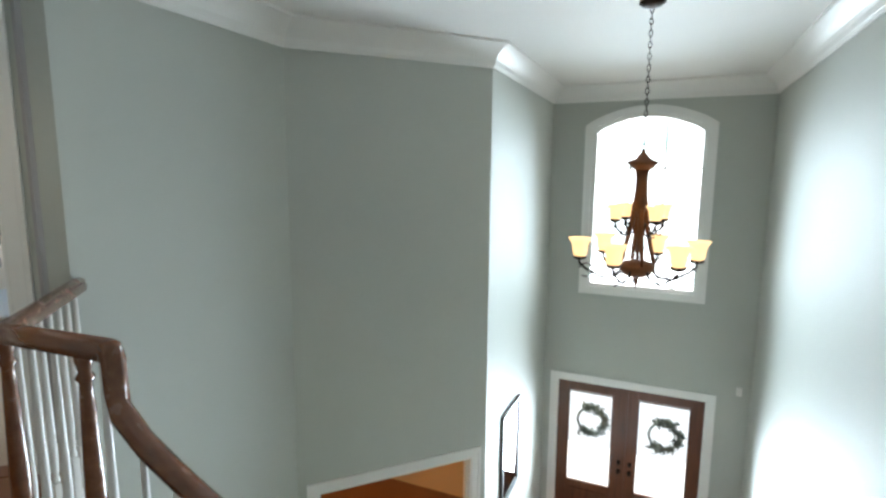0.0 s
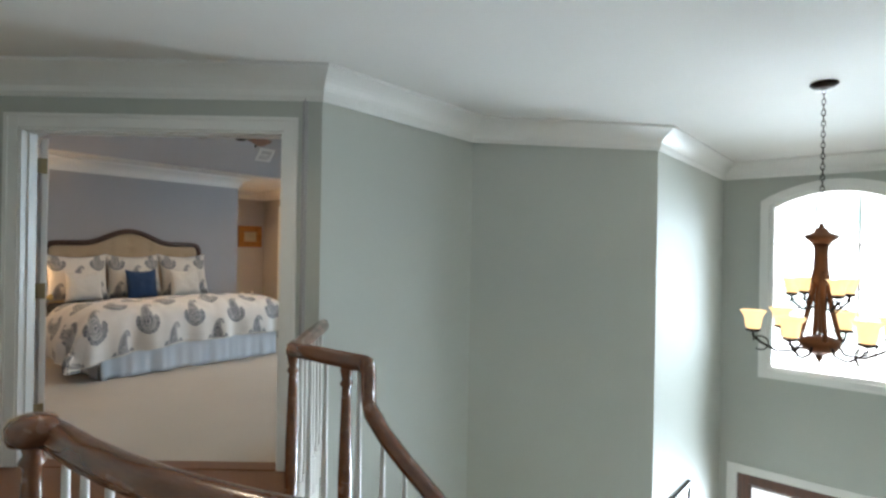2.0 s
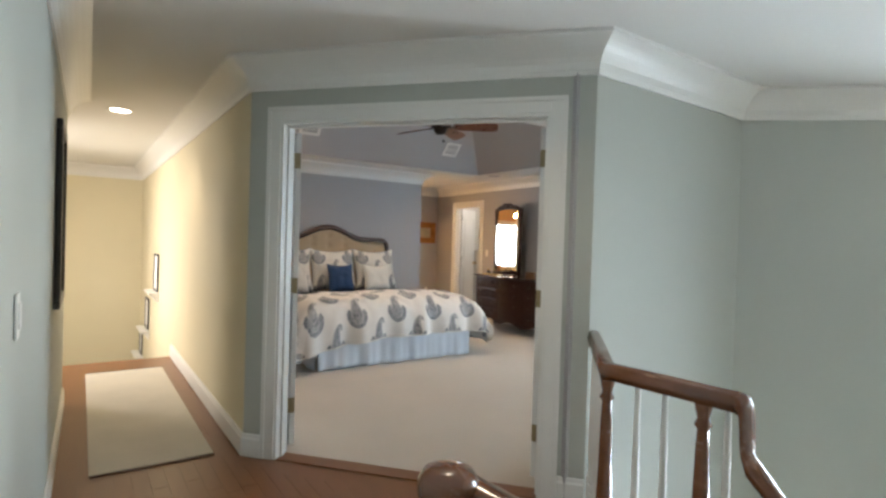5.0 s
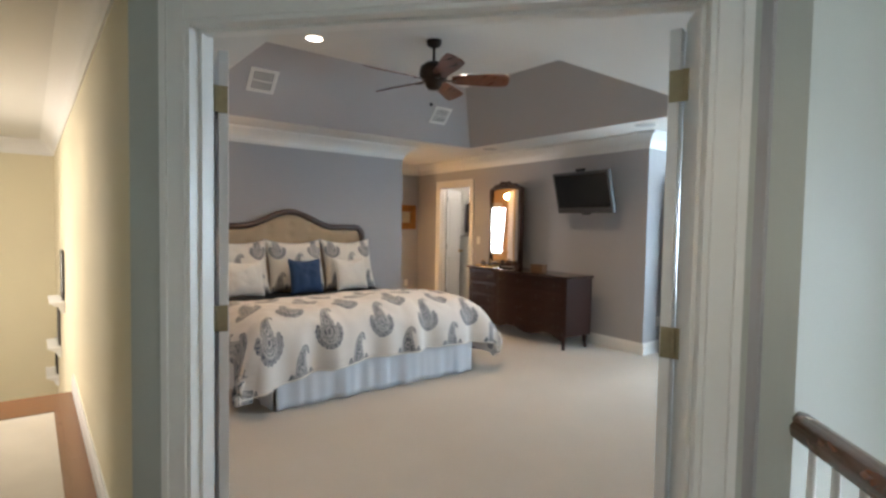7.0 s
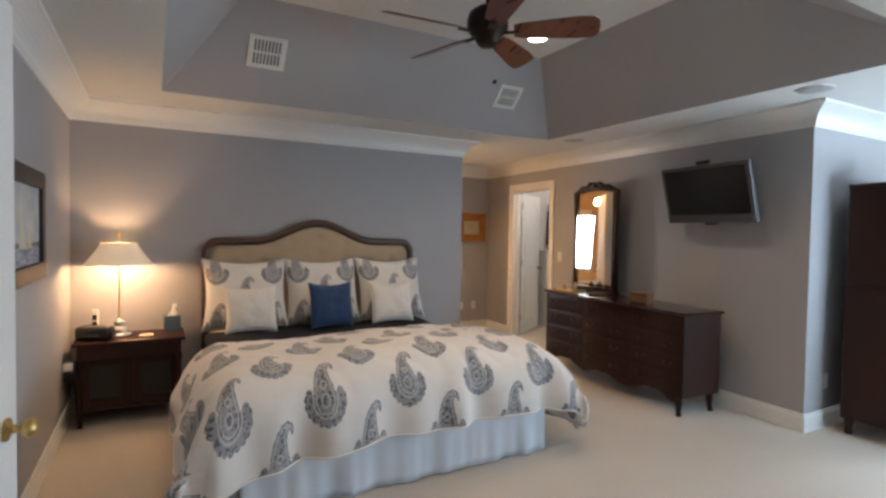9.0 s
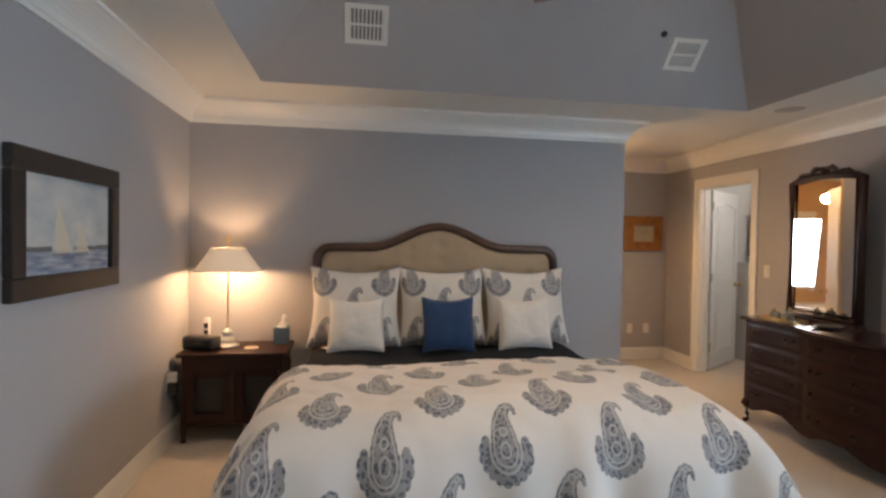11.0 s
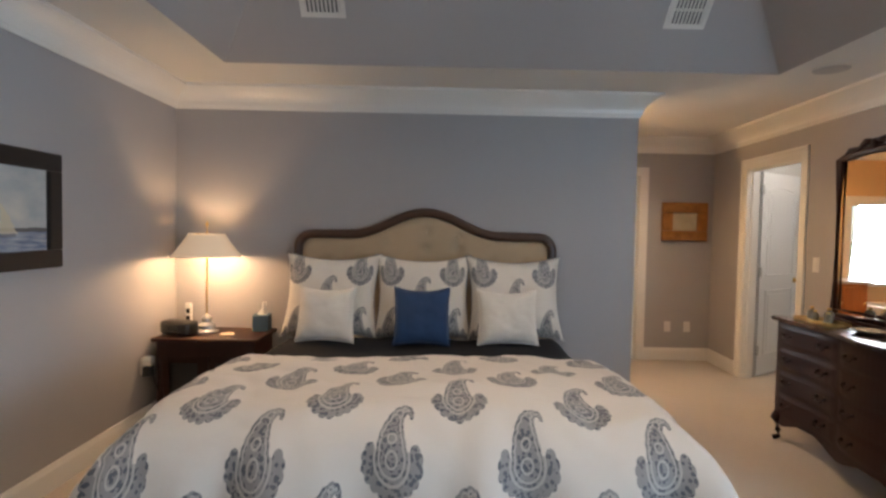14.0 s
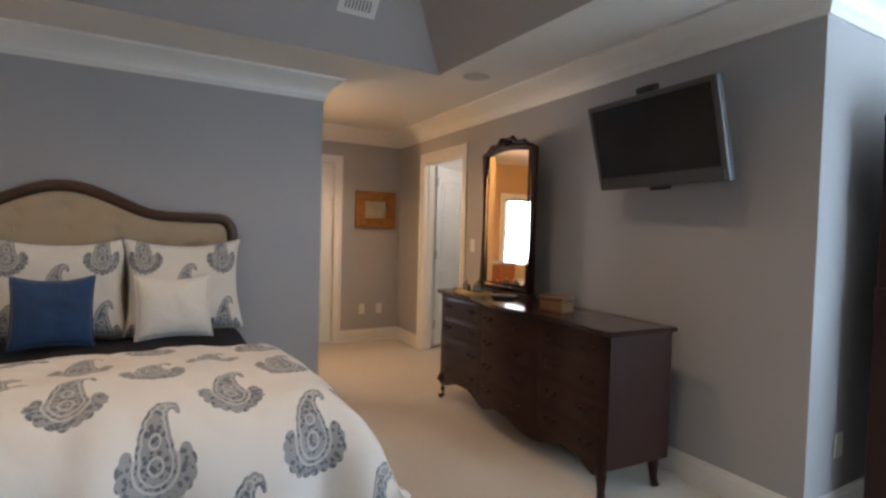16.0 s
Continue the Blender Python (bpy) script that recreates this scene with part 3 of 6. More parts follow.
baseboard([(-7.8, 1.09), C0, along(C0, C1, A - 0.09)])
baseboard([along(C0, C1, B + 0.09), C1])
baseboard([(0.42, 0.06), (-6.3, 0.13)])
baseboard([(-8.62, 1.295), (-8.62, 4.87)])
baseboard([(-4.60, 1.295), (-8.62, 1.295)])
baseboard([along(TV0, TV1, 1.613), TV1, (-5.73, 8.72), (-3.2, 8.72), (-3.2, 2.5)])
baseboard([(-10.38, 4.87 + ALC + 0.077), TV0, along(TV0, TV1, 0.594)])
baseboard([C2, C3, C4], LZ)


# ---- doors, windows and their trim ----
def casing(name, p0, p1, a, b, top, z0=0.0, wide=0.088, out=0.02, deep=0.12, jamb=True):
    """White casing on the face of a wall (body to the left of p0 to p1) round an opening, with its jamb lining."""
    m, _ = wall_pose(p0, p1)
    bm = bmesh.new()
    for u0, u1, v0, v1 in ((a - wide, a, z0, top + wide), (b, b + wide, z0, top + wide), (a, b, top, top + wide)):
        box(bm, u0, -out * 0.6, v0, u1, 0.0, v1, 0.003, m)
    for u0, u1, v0, v1 in ((a - wide, a - wide + 0.026, z0, top + wide), (b + wide - 0.026, b + wide, z0, top + wide), (a - wide, b + wide, top + wide - 0.026, top + wide)):
        box(bm, u0, -out, v0, u1, -out * 0.55, v1, 0.004, m)
    if jamb:
        for u0, u1, v0, v1 in ((a - 0.004, a + 0.016, z0, top), (b - 0.016, b + 0.004, z0, top), (a - 0.004, b + 0.004, top - 0.016, top + 0.004)):
            box(bm, u0, -0.004, v0, u1, deep, v1, 0.002, m)
        for u0, u1, v0, v1 in ((a + 0.016, a + 0.028, z0, top - 0.016), (b - 0.028, b - 0.016, z0, top - 0.016), (a + 0.016, b - 0.016, top - 0.028, top - 0.016)):
            box(bm, u0, deep * 0.35, v0, u1, deep * 0.65, v1, 0.002, m)
    return structure(name, bm, TRIM, "white painted door casing")


casing("trim_bedroom_door", C0, C1, A, B, 2.08, deep=0.125)
casing("trim_closet_door", TV0, TV1, 0.684, 1.523, 2.08)
casing("trim_alcove_door", (-10.38, 4.87), (-10.38, 6.52), 0.04, ALC, 2.08, wide=0.075)
casing("trim_foyer_doorway", C2, C3, 0.15, 1.51, -1.09, LZ)
casing("trim_front_door", C4, C5, DX - 0.88 - C4[0], DX + 0.88 - C4[0], -1.21, LZ)


def panel_door(name, label, width, height, hinge, turn, flip=1, knob=BRASS, knob_z=0.95, gap=0):
    """A two-panel arched door leaf; local x runs from the hinge, the leaf is 35 mm thick."""
    d = thing(name, label, "door", hinge, turn)
    t = 0.0175
    bm = bmesh.new()
    box(bm, 0, -t, 0.012, width, t, height, 0.003)
    part("leaf", bm, DOORW, d)
    for s in (-1, 1):
        for z0, z1, arch in ((0.22, 0.86, 0.0), (1.02, height - 0.14, 0.05)):
            bm = bmesh.new()
            x0, x1 = 0.12, width - 0.12
            ring = [(x0, z0), (x1, z0), (x1, z1 - arch)] + [(x0 + (x1 - x0) * (1 - k / 8), z1 - arch + arch * math.sin(math.pi * k / 8)) for k in range(1, 8)] + [(x0, z1 - arch)]
            tube(bm, [(x, s * t, z) for x, z in ring + ring[:1]], 0.008, 6)
            cx, cz = (x0 + x1) / 2, (z0 + z1) / 2
            inner = [(cx + (x - cx) * 0.80, cz + (z - cz) * 0.88) for x, z in ring]
            prism(bm, inner, s * t - 0.001, s * (t + 0.006), "y")
            part("panel", bm, DOORW, d)
    for s in (-1, 1):
        bm = bmesh.new()
        rot = Matrix.Translation((width - 0.065, s * t, knob_z)) @ Matrix.Rotation(radians(-90 * s), 4, "X")
        lathe(bm, [(0.030, 0), (0.030, 0.006), (0.012, 0.010), (0.010, 0.032), (0.020, 0.040), (0.026, 0.052), (0.022, 0.064), (0.008, 0.070)], 14, rot)
        part("knob", bm, knob, d, "polished brass knob", True)
    for z in (0.27, 1.055, 1.87):
        bm = bmesh.new()
        if gap:
            s = gap
            box(bm, -0.004, min(s * (t + 0.055), -s * t * 0.8), z - 0.05, 0.0, max(s * (t + 0.055), -s * t * 0.8), z + 0.05, 0.001)
            lathe(bm, [(0.006, z - 0.05), (0.007, z - 0.045), (0.007, z + 0.045), (0.006, z + 0.05)], 8, Matrix.Translation((-0.002, s * (t + 0.012), 0)))
            part("hinge", bm, HINGEM, d, "aged brass hinge")
            continue
        box(bm, -0.006, -t - 0.004, z - 0.045, 0.030, -t + 0.002, z + 0.045, 0.002)
        box(bm, -0.032, -t - 0.006, z - 0.045, -0.006, -t + 0.001, z + 0.045, 0.002)
        lathe(bm, [(0.006, z - 0.05), (0.007, z - 0.045), (0.007, z + 0.045), (0.006, z + 0.05)], 8, Matrix.Translation((-0.006, -t - 0.006, 0)))
        part("hinge", bm, STEEL, d, "dull steel hinge")
    return d


bm = bmesh.new()
box(bm, B - 0.016, 0.127, 0.0, B + 0.05, 0.265, 2.08, 0.003, DOOR_M)
structure("trim_bedroom_jamb", bm, TRIM, "white painted door jamb on the bedroom side")
LEAF_W = (B - A) / 2 - 0.02
panel_door("double_door_leaf", "white two-panel bedroom door leaf standing open", LEAF_W, 2.05, (-4.60, 1.391, 0.004), 169.5, gap=1)
panel_door("double_door_leaf", "white two-panel bedroom door leaf standing open", LEAF_W, 2.05, (-3.422, 2.427, 0.004), 104.5, gap=-1)
panel_door("closet_door", "white two-panel closet door standing wide open", 0.80, 2.05, (-9.71, 6.525, 0.004), 123.0)
panel_door("bathroom_door", "white two-panel bathroom door standing ajar", 0.62, 2.05, (-8.80, 4.79, 0.004), 214.0)
panel_door("alcove_door", "white closed door in the alcove", ALC - 0.08, 2.05, (-10.43, 4.87 + ALC - 0.02, 0.004), -90.0)


# ---- bedroom things ----
def grid_mesh(bm, nu, nv, place, uv_of=None, closed_u=False):
    """A sheet of quads; place(i, j) gives the point, uv_of(i, j) its UV in metres."""
    vs = [[bm.verts.new(place(i, j)) for j in range(nv)] for i in range(nu)]
    layer = bm.loops.layers.uv.verify() if uv_of else None
    for i in range(nu - 1):
        for j in range(nv - 1):
            f = bm.faces.new((vs[i][j], vs[i + 1][j], vs[i + 1][j + 1], vs[i][j + 1]))
            f.smooth = True
            if layer:
                for loop, (a, b) in zip(f.loops, ((i, j), (i + 1, j), (i + 1, j + 1), (i, j + 1))):
                    loop[layer].uv = uv_of(a, b)
    return vs


def fold(s, flat, radius):
    """Along a sheet: how far out and how far down a point lies that is s past the middle."""
    q = radius * math.pi / 2
    if s <= flat:
        return s, 0.0
    if s <= flat + q:
        a = (s - flat) / radius
        return flat + radius * math.sin(a), radius * (1 - math.cos(a))
    return flat + radius, radius + s - flat - q


BED_Y = 3.235


def make_bed():
    bed = thing("bed", "king bed with a dark-framed tufted linen headboard and pale blue skirt", "bed", (-8.62, BED_Y, 0))
    half = 1.005
    # headboard
    def crest(y):
        d = abs(y) / 0.56
        return 1.410 + (0.165 * 0.5 * (1 + math.cos(math.pi * d)) if d < 1 else 0.0) + 0.006 * math.cos(y * 3)

    def outline(inset):
        w = half - inset
        pts = [(-w, 0.30)]
        r = 0.12 - inset * 0.6
        for k in range(7):
            a = math.pi - k * math.pi / 12
            pts.append((-w + r + r * math.cos(a), crest(w) - inset - r + r * math.sin(a)))
        for k in range(1, 40):
            y = -w + r + (2 * (w - r)) * k / 40
            pts.append((y, crest(y) - inset))
        for k in range(7):
            a = math.pi / 2 - k * math.pi / 12
            pts.append((w - r + r * math.cos(a), crest(w) - inset - r + r * math.sin(a)))
        pts.append((w, 0.30))
        return pts
    bm = bmesh.new()
    line = outline(0.032)
    tube(bm, [(0.065, y, z) for y, z in [(line[0][0], 0.0)] + line + [(line[-1][0], 0.0)]], 0.036, 10)
    part("headboard_frame", bm, WALNUT, bed, "carved dark walnut frame", True)
    bm = bmesh.new()
    inner = outline(0.05)
    prism(bm, inner, 0.02, 0.05, "x")
    part("headboard_back", bm, LINEN, bed)
    tufts = [(-0.75 + 0.25 * k, 1.17 + (0.10 if abs(-0.75 + 0.25 * k) < 0.4 else 0.0)) for k in range(7)] + [(-0.625 + 0.25 * k, 1.00) for k in range(6)] + [(-0.25, 1.37), (0.0, 1.40), (0.25, 1.37)]
    bm = bmesh.new()

    def pad(i, j):
        y = -half + 0.055 + (2 * half - 0.11) * i / 72
        top = crest(y) - 0.055 - (0.10 * max(0, (abs(y) - 0.86) / 0.09) ** 2 if abs(y) > 0.86 else 0)
        z = 0.45 + (top - 0.45) * j / 40
        edge = min(1.0, (half - 0.05 - abs(y)) / 0.05, (top - z) / 0.05 + 0.05)
        dent = sum(math.exp(-((y - a) ** 2 + (z - b) ** 2) / 0.0016) for a, b in tufts)
        return (0.05 + 0.035 * max(0.0, edge) ** 0.5 - 0.026 * min(1, dent), y, z)
    grid_mesh(bm, 73, 41, pad)
    part("headboard_upholstery", bm, LINEN, bed, "button-tufted beige linen")
    for a, b in tufts:
        bm = turned([(0.012, 0.0), (0.011, 0.005), (0.005, 0.008)], 8, Matrix.Translation((0.060, a, b)) @ Matrix.Rotation(radians(90), 4, "Y"))
        part("button", bm, LINEN, bed)
    part("base", boxes([(0.1, -0.96, 0.12, 2.22, 0.96, 0.36)], 0.02), MATTR, bed)
    for x in (0.2, 2.1):
        for y in (-0.85, 0.85):
            part("leg", boxes([(x - 0.03, y - 0.03, 0.0, x + 0.03, y + 0.03, 0.12)], 0.005), WALNUT, bed)
    part("mattress", boxes([(0.1, -0.965, 0.36, 2.20, 0.965, 0.60)], 0.05), MATTR, bed, "", True)
    # skirt: pleated sheets on three sides
    rng = random.Random(4)
    for side in ("foot", "south", "north"):
        n = 90
        ph = rng.random() * 6

        def skirt(i, j):
            s = i / (n - 1)
            z = 0.37 - 0.362 * j / 8
            spread = (0.37 - z) / 0.36
            pleat = math.exp(-(((s * 5.0) % 1.0 - 0.5) / 0.07) ** 2)
            o = 0.006 + spread * (0.014 + 0.012 * math.sin(s * 41 + ph) + 0.007 * math.sin(s * 97)) + 0.022 * pleat * spread
            if side == "foot":
                return (2.235 + o, -0.985 + 1.97 * s, z)
            y = 0.985 + o
            return (0.12 + 2.115 * s, -y if side == "south" else y, z)
        bm = bmesh.new()
        grid_mesh(bm, n, 9, skirt)
        ob = part("bed_skirt", bm, SKIRTC, bed, "pale blue pleated cotton skirt")
        sol = ob.modifiers.new("thickness", "SOLIDIFY")
        sol.thickness = 0.004
    return bed


make_bed()


def make_coverlet():
    c = thing("coverlet", "dark navy coverlet turned down across the bed", "blanket", (-8.62, BED_Y, 0))
    bm = bmesh.new()

    def sheet(i, j):
        x = 0.30 + 0.82 * i / 16
        s = -1.55 + 3.1 * j / 60
        y, drop = fold(abs(s), 0.93, 0.07)
        drop *= 0.9
        wob = 0.008 * math.sin(x * 9 + s * 5) + 0.006 * math.sin(s * 17)
        return (x, math.copysign(y + (0.015 * math.sin(x * 12) if drop > 0.08 else 0), s), 0.63 + wob - drop)
    grid_mesh(bm, 17, 61, sheet)
    ob = part("quilt", bm, NAVY, c)
    ob.modifiers.new("thickness", "SOLIDIFY").thickness = 0.02
    return c


make_coverlet()


def make_duvet():
    d = thing("duvet", "white duvet printed with slate blue paisleys, draped over the bed", "duvet", (-8.62, BED_Y, 0))
    bm = bmesh.new()
    nu, nv = 96, 150
    length, width = 1.485, 3.16

    def coords(i, j):
        return length * i / (nu - 1), -width / 2 + width * j / (nv - 1)

    def place(i, j):
        a, b = coords(i, j)
        xo, da = fold(a, 0.98, 0.22)
        yo, db = fold(abs(b), 0.94, 0.22)
        ea, eb = max(0.0, da), max(0.0, db)
        drop = (ea ** 3.0 + eb ** 3.0) ** (1 / 3.0)
        drop = min(drop, max(ea, eb) + 0.10)
        hang = min(1.0, drop / 0.30)
        puff = 0.085 * math.exp(-((a - 0.70) / 0.62) ** 2) * math.cos(min(1, abs(b) / 1.25) * math.pi / 2) ** 0.5
        n1 = noise.noise((a * 2.6, b * 2.6, 0.3)) * 0.030 + abs(noise.noise((a * 5.5, b * 5.5, 4.1))) * 0.024 + noise.noise((a * 13, b * 13, 8.1)) * 0.005
        x, y, z = 1.07 + xo, yo, 0.665 + puff - drop + n1 * (1 - 0.4 * hang)
        # loose vertical folds where it hangs
        if da >= db:
            w = math.sin(b * 11 + noise.noise((b * 2.3, 0.0, 7.0)) * 4) * 0.034 + math.sin(b * 23 + 1) * 0.012
            x += hang * (w + 0.028 * hang)
        if db > da * 0.6:
            w = math.sin(a * 10 + (2 if b > 0 else 0.5) + noise.noise((a * 2.1, 3.0, 1.0)) * 4) * 0.026
            y += hang * (w + (0.085 if b < 0 else 0.05) * hang)
        if i == 0:
            z -= 0.03
        # the foot hem falls lower towards the south corner
        if da > 0:
            z -= hang * 0.16 * max(0.0, -b / 1.5) ** 1.5
        # the corners sag outwards
        corner = min(1.0, ea / 0.25) * min(1.0, eb / 0.25)
        x += 0.07 * corner
        y += 0.02 * corner
        z -= 0.015 * corner
        return (x, math.copysign(y, b), max(z, 0.16))
    grid_mesh(bm, nu, nv, place, lambda i, j: (coords(i, j)[1] + 5.2, 8.855 - coords(i, j)[0]))
    ob = part("cover", bm, DUVET, d)
    sol = ob.modifiers.new("thickness", "SOLIDIFY")
    sol.thickness, sol.offset = 0.035, -1
    bm = bmesh.new()
    tube(bm, [place(nu - 1, j) for j in range(nv)], 0.007, 6)
    part("foot_hem", bm, WHITEC, d, "stitched foot hem", True)
    for j in (0, nv - 1):
        bm = bmesh.new()
        tube(bm, [place(i, j) for i in range(1, nu)], 0.007, 6)
        part("side_hem", bm, WHITEC, d, "stitched side hem", True)
    return d


make_duvet()


def pillow(name, label, w, h, t, material, at, lean, turn=0.0, seed=0, flange=0.0, group="", uv0=(0.0, 0.0), cat="pillow"):
    """A stuffed square cushion standing on its edge, leaning back; it faces +x."""
    p = thing(name, label, cat, at, turn, group)
    rng = random.Random(seed)
    bm = bmesh.new()
    n = 28
    ph = rng.random() * 9

    def half(sign):
        def place(i, j):
            u, v = -1 + 2 * i / n, -1 + 2 * j / n
            pinch = 1 - (0.075 + flange) * (1 - v * v) * abs(u) ** 3
            pinch2 = 1 - (0.075 + flange) * (1 - u * u) * abs(v) ** 3
            y, z = u * w / 2 * pinch, v * h / 2 * pinch2
            body = max(0.0, (1 - abs(u) ** 2.6) * (1 - abs(v) ** 2.6)) ** 0.55
            x = sign * (t / 2 * body + 0.002)
            crease = noise.noise((u * 2.2 + ph, v * 2.2, seed * 1.7)) * 0.014 + noise.noise((u * 6, v * 6 + ph, 2.0)) * 0.005
            x += crease * (1 - abs(u)) ** 0.3
            sag = 0.02 * (1 - u * u) * (1 if v > 0 else 0.2) * v
            return (x, y, z + h / 2 - sag)
        return place
    for sign in (1, -1):
        grid_mesh(bm, n + 1, n + 1, half(sign), lambda i, j: ((-1 + 2 * i / n) * w / 2 + uv0[0] + 3.0, (-1 + 2 * j / n) * h / 2 + uv0[1] + 3.0))
    bmesh.ops.remove_doubles(bm, verts=bm.verts, dist=0.0045)
    m = Matrix.Rotation(radians(-lean), 4, "Y")
    for v in bm.verts:
        v.co = m @ v.co
    body = part("cushion", bm, material, p, "", True)
    bm = bmesh.new()
    rim = []
    for u, v in [(-1 + k / 8, -1) for k in range(16)] + [(1, -1 + k / 8) for k in range(16)] + [(1 - k / 8, 1) for k in range(16)] + [(-1, 1 - k / 8) for k in range(16)]:
        y = u * w / 2 * (1 - (0.075 + flange) * (1 - v * v) * abs(u) ** 3)
        z = v * h / 2 * (1 - (0.075 + flange) * (1 - u * u) * abs(v) ** 3) + h / 2 - 0.02 * (1 - u * u) * (1 if v > 0 else 0.2) * v
        rim.append(m @ Vector((0, y, z)))
    tube(bm, rim + rim[:1], 0.005, 6)
    part("piping", bm, material, p, "", True)
    return p


for k, y in enumerate((2.56, 3.23, 3.90)):
    pillow("euro_sham", "large square paisley sham leaning on the headboard", 0.71, 0.625, 0.20, SHAM, (-8.25, y, 0.635), 16, (-2, 1, 3)[k], k, 0.045, group="paisley shams")
pillow("throw_pillow", "white square cotton throw pillow leaning on a sham", 0.40, 0.385, 0.14, WHITEC, (-8.06, 2.57, 0.645), 16, -3, 11, group="white throw pillows")
pillow("throw_pillow", "white square cotton throw pillow leaning on a sham", 0.42, 0.385, 0.14, WHITEC, (-8.06, 3.82, 0.645), 16, 3, 12, group="white throw pillows")
pillow("throw_pillow", "royal blue square throw pillow at the middle of the bed", 0.38, 0.395, 0.13, BLUEC, (-8.01, 3.23, 0.645), 15, 1, 13)


def make_nightstand():
    n = thing("nightstand", "dark mahogany nightstand with two dark cubby openings beside the bed", "nightstand", (-8.60, 1.72, 0))
    part("tabletop", boxes([(0.0, -0.37, 0.605, 0.45, 0.37, 0.632)], 0.008), MAHOG, n)
    part("apron", boxes([(0.02, -0.34, 0.50, 0.425, 0.34, 0.605)], 0.004), MAHOG, n)
    for y in (-0.34, 0.315):
        part("side_panel", boxes([(0.02, y, 0.12, 0.42, y + 0.025, 0.50)], 0.003), MAHOGV, n)
    part("back_panel", boxes([(0.02, -0.315, 0.12, 0.035, 0.315, 0.50)]), MAHOGV, n)
    part("divider", boxes([(0.04, -0.015, 0.15, 0.42, 0.015, 0.50)], 0.003), MAHOGV, n)
    part("shelf", boxes([(0.035, -0.315, 0.12, 0.42, 0.315, 0.15)], 0.003), MAHOG, n)
    for y0, y1 in ((-0.315, -0.015), (0.015, 0.315)):
        bm = bmesh.new()
        for r in ((0.385, y0, 0.15, 0.405, y0 + 0.05, 0.50), (0.385, y1 - 0.05, 0.15, 0.405, y1, 0.50), (0.385, y0 + 0.05, 0.15, 0.405, y1 - 0.05, 0.20), (0.385, y0 + 0.05, 0.45, 0.405, y1 - 0.05, 0.50)):
            box(bm, *r, 0.003)
        part("door_frame", bm, MAHOGV, n)
        # Black sheet painted in place of the shade inside each open cubby.
        part("cubby_shade_sheet", boxes([(0.368, y0 + 0.04, 0.19, 0.376, y1 - 0.04, 0.46)]), BLACKP, n, "black sheet painted as the shade in an open cubby")
    for x in (0.04, 0.405):
        for y in (-0.325, 0.325):
            s = 1 if x > 0.2 else -1
            bm = bmesh.new()
            tube(bm, [(x, y, 0.50), (x, y, 0.20), (x + 0.012 * s, y, 0.10), (x + 0.004 * s, y, 0.03), (x + 0.018 * s, y, 0.008)], [0.024, 0.024, 0.022, 0.015, 0.019], 8)
            part("leg", bm, MAHOGV, n, "", True)
    return n


make_nightstand()


def make_table_lamp():
    l = thing("table_lamp", "lit table lamp with a cream pleated shade on the nightstand", "table lamp", (-8.39, 1.635, 0.633))
    part("base", turned([(0.085, 0.0), (0.088, 0.012), (0.07, 0.022), (0.055, 0.028), (0.062, 0.045), (0.058, 0.062), (0.035, 0.072), (0.030, 0.085), (0.040, 0.10), (0.034, 0.118), (0.012, 0.128), (0.008, 0.14)], 24), CHROME, l, "stacked crystal and cream base", True)
    part("stem", turned([(0.0065, 0.13), (0.0065, 0.745)], 10), BRASS, l, "", True)
    bm = bmesh.new()
    for k in range(3):
        a = 2 * math.pi * k / 3
        tube(bm, [(0, 0, 0.722), (0.122 * math.cos(a), 0.122 * math.sin(a), 0.727)], 0.002, 5)
    part("harp", bm, BRASS, l)
    bm = bmesh.new()
    n = 96

    def shade(i, j):
        a = 2 * math.pi * (i % n) / n
        f = j / 8
        r = 0.124 + (0.245 - 0.124) * (f ** 1.15) + 0.0022 * (1 if i % 2 else -1)
        low = 0.010 * abs(math.sin(a * 4)) * (f > 0.99)
        sq = 1 / max(abs(math.cos(a)), abs(math.sin(a)))
        r *= 1 + (min(sq, 1.18) - 1) * 0.35 - 0.05
        return (r * math.cos(a), r * math.sin(a), 0.728 - 0.172 * f + low)
    grid_mesh(bm, n + 1, 9, shade)
    bmesh.ops.remove_doubles(bm, verts=bm.verts, dist=0.0005)
    ob = part("shade", bm, SHADEC, l, "cream pleated fabric shade, lit from inside")
    ob.modifiers.new("thickness", "SOLIDIFY").thickness = 0.002
    part("finial", turned([(0.003, 0.742), (0.004, 0.777), (0.011, 0.787), (0.012, 0.80), (0.006, 0.812), (0.002, 0.822)], 10), BRASS, l, "brass finial", True)
    return l


make_table_lamp()


def make_clock_radio():
    c = thing("clock_radio", "rounded black clock radio on the nightstand", "clock radio", (-8.28, 1.485, 0.633), -15)
    bm = boxes([(-0.07, -0.12, 0.004, 0.06, 0.12, 0.105)], 0.03)
    part("body", bm, BLACKP, c, "", True)
    part("display", boxes([(0.0595, -0.05, 0.03, 0.0625, 0.05, 0.065)], 0.001), SCREEN, c)
    for y in (-0.06, 0.06):
        part("foot", turned([(0.012, 0), (0.012, 0.006)], 10, Matrix.Translation((0.0, y, 0))), BLACKP, c)
    return c


make_clock_radio()


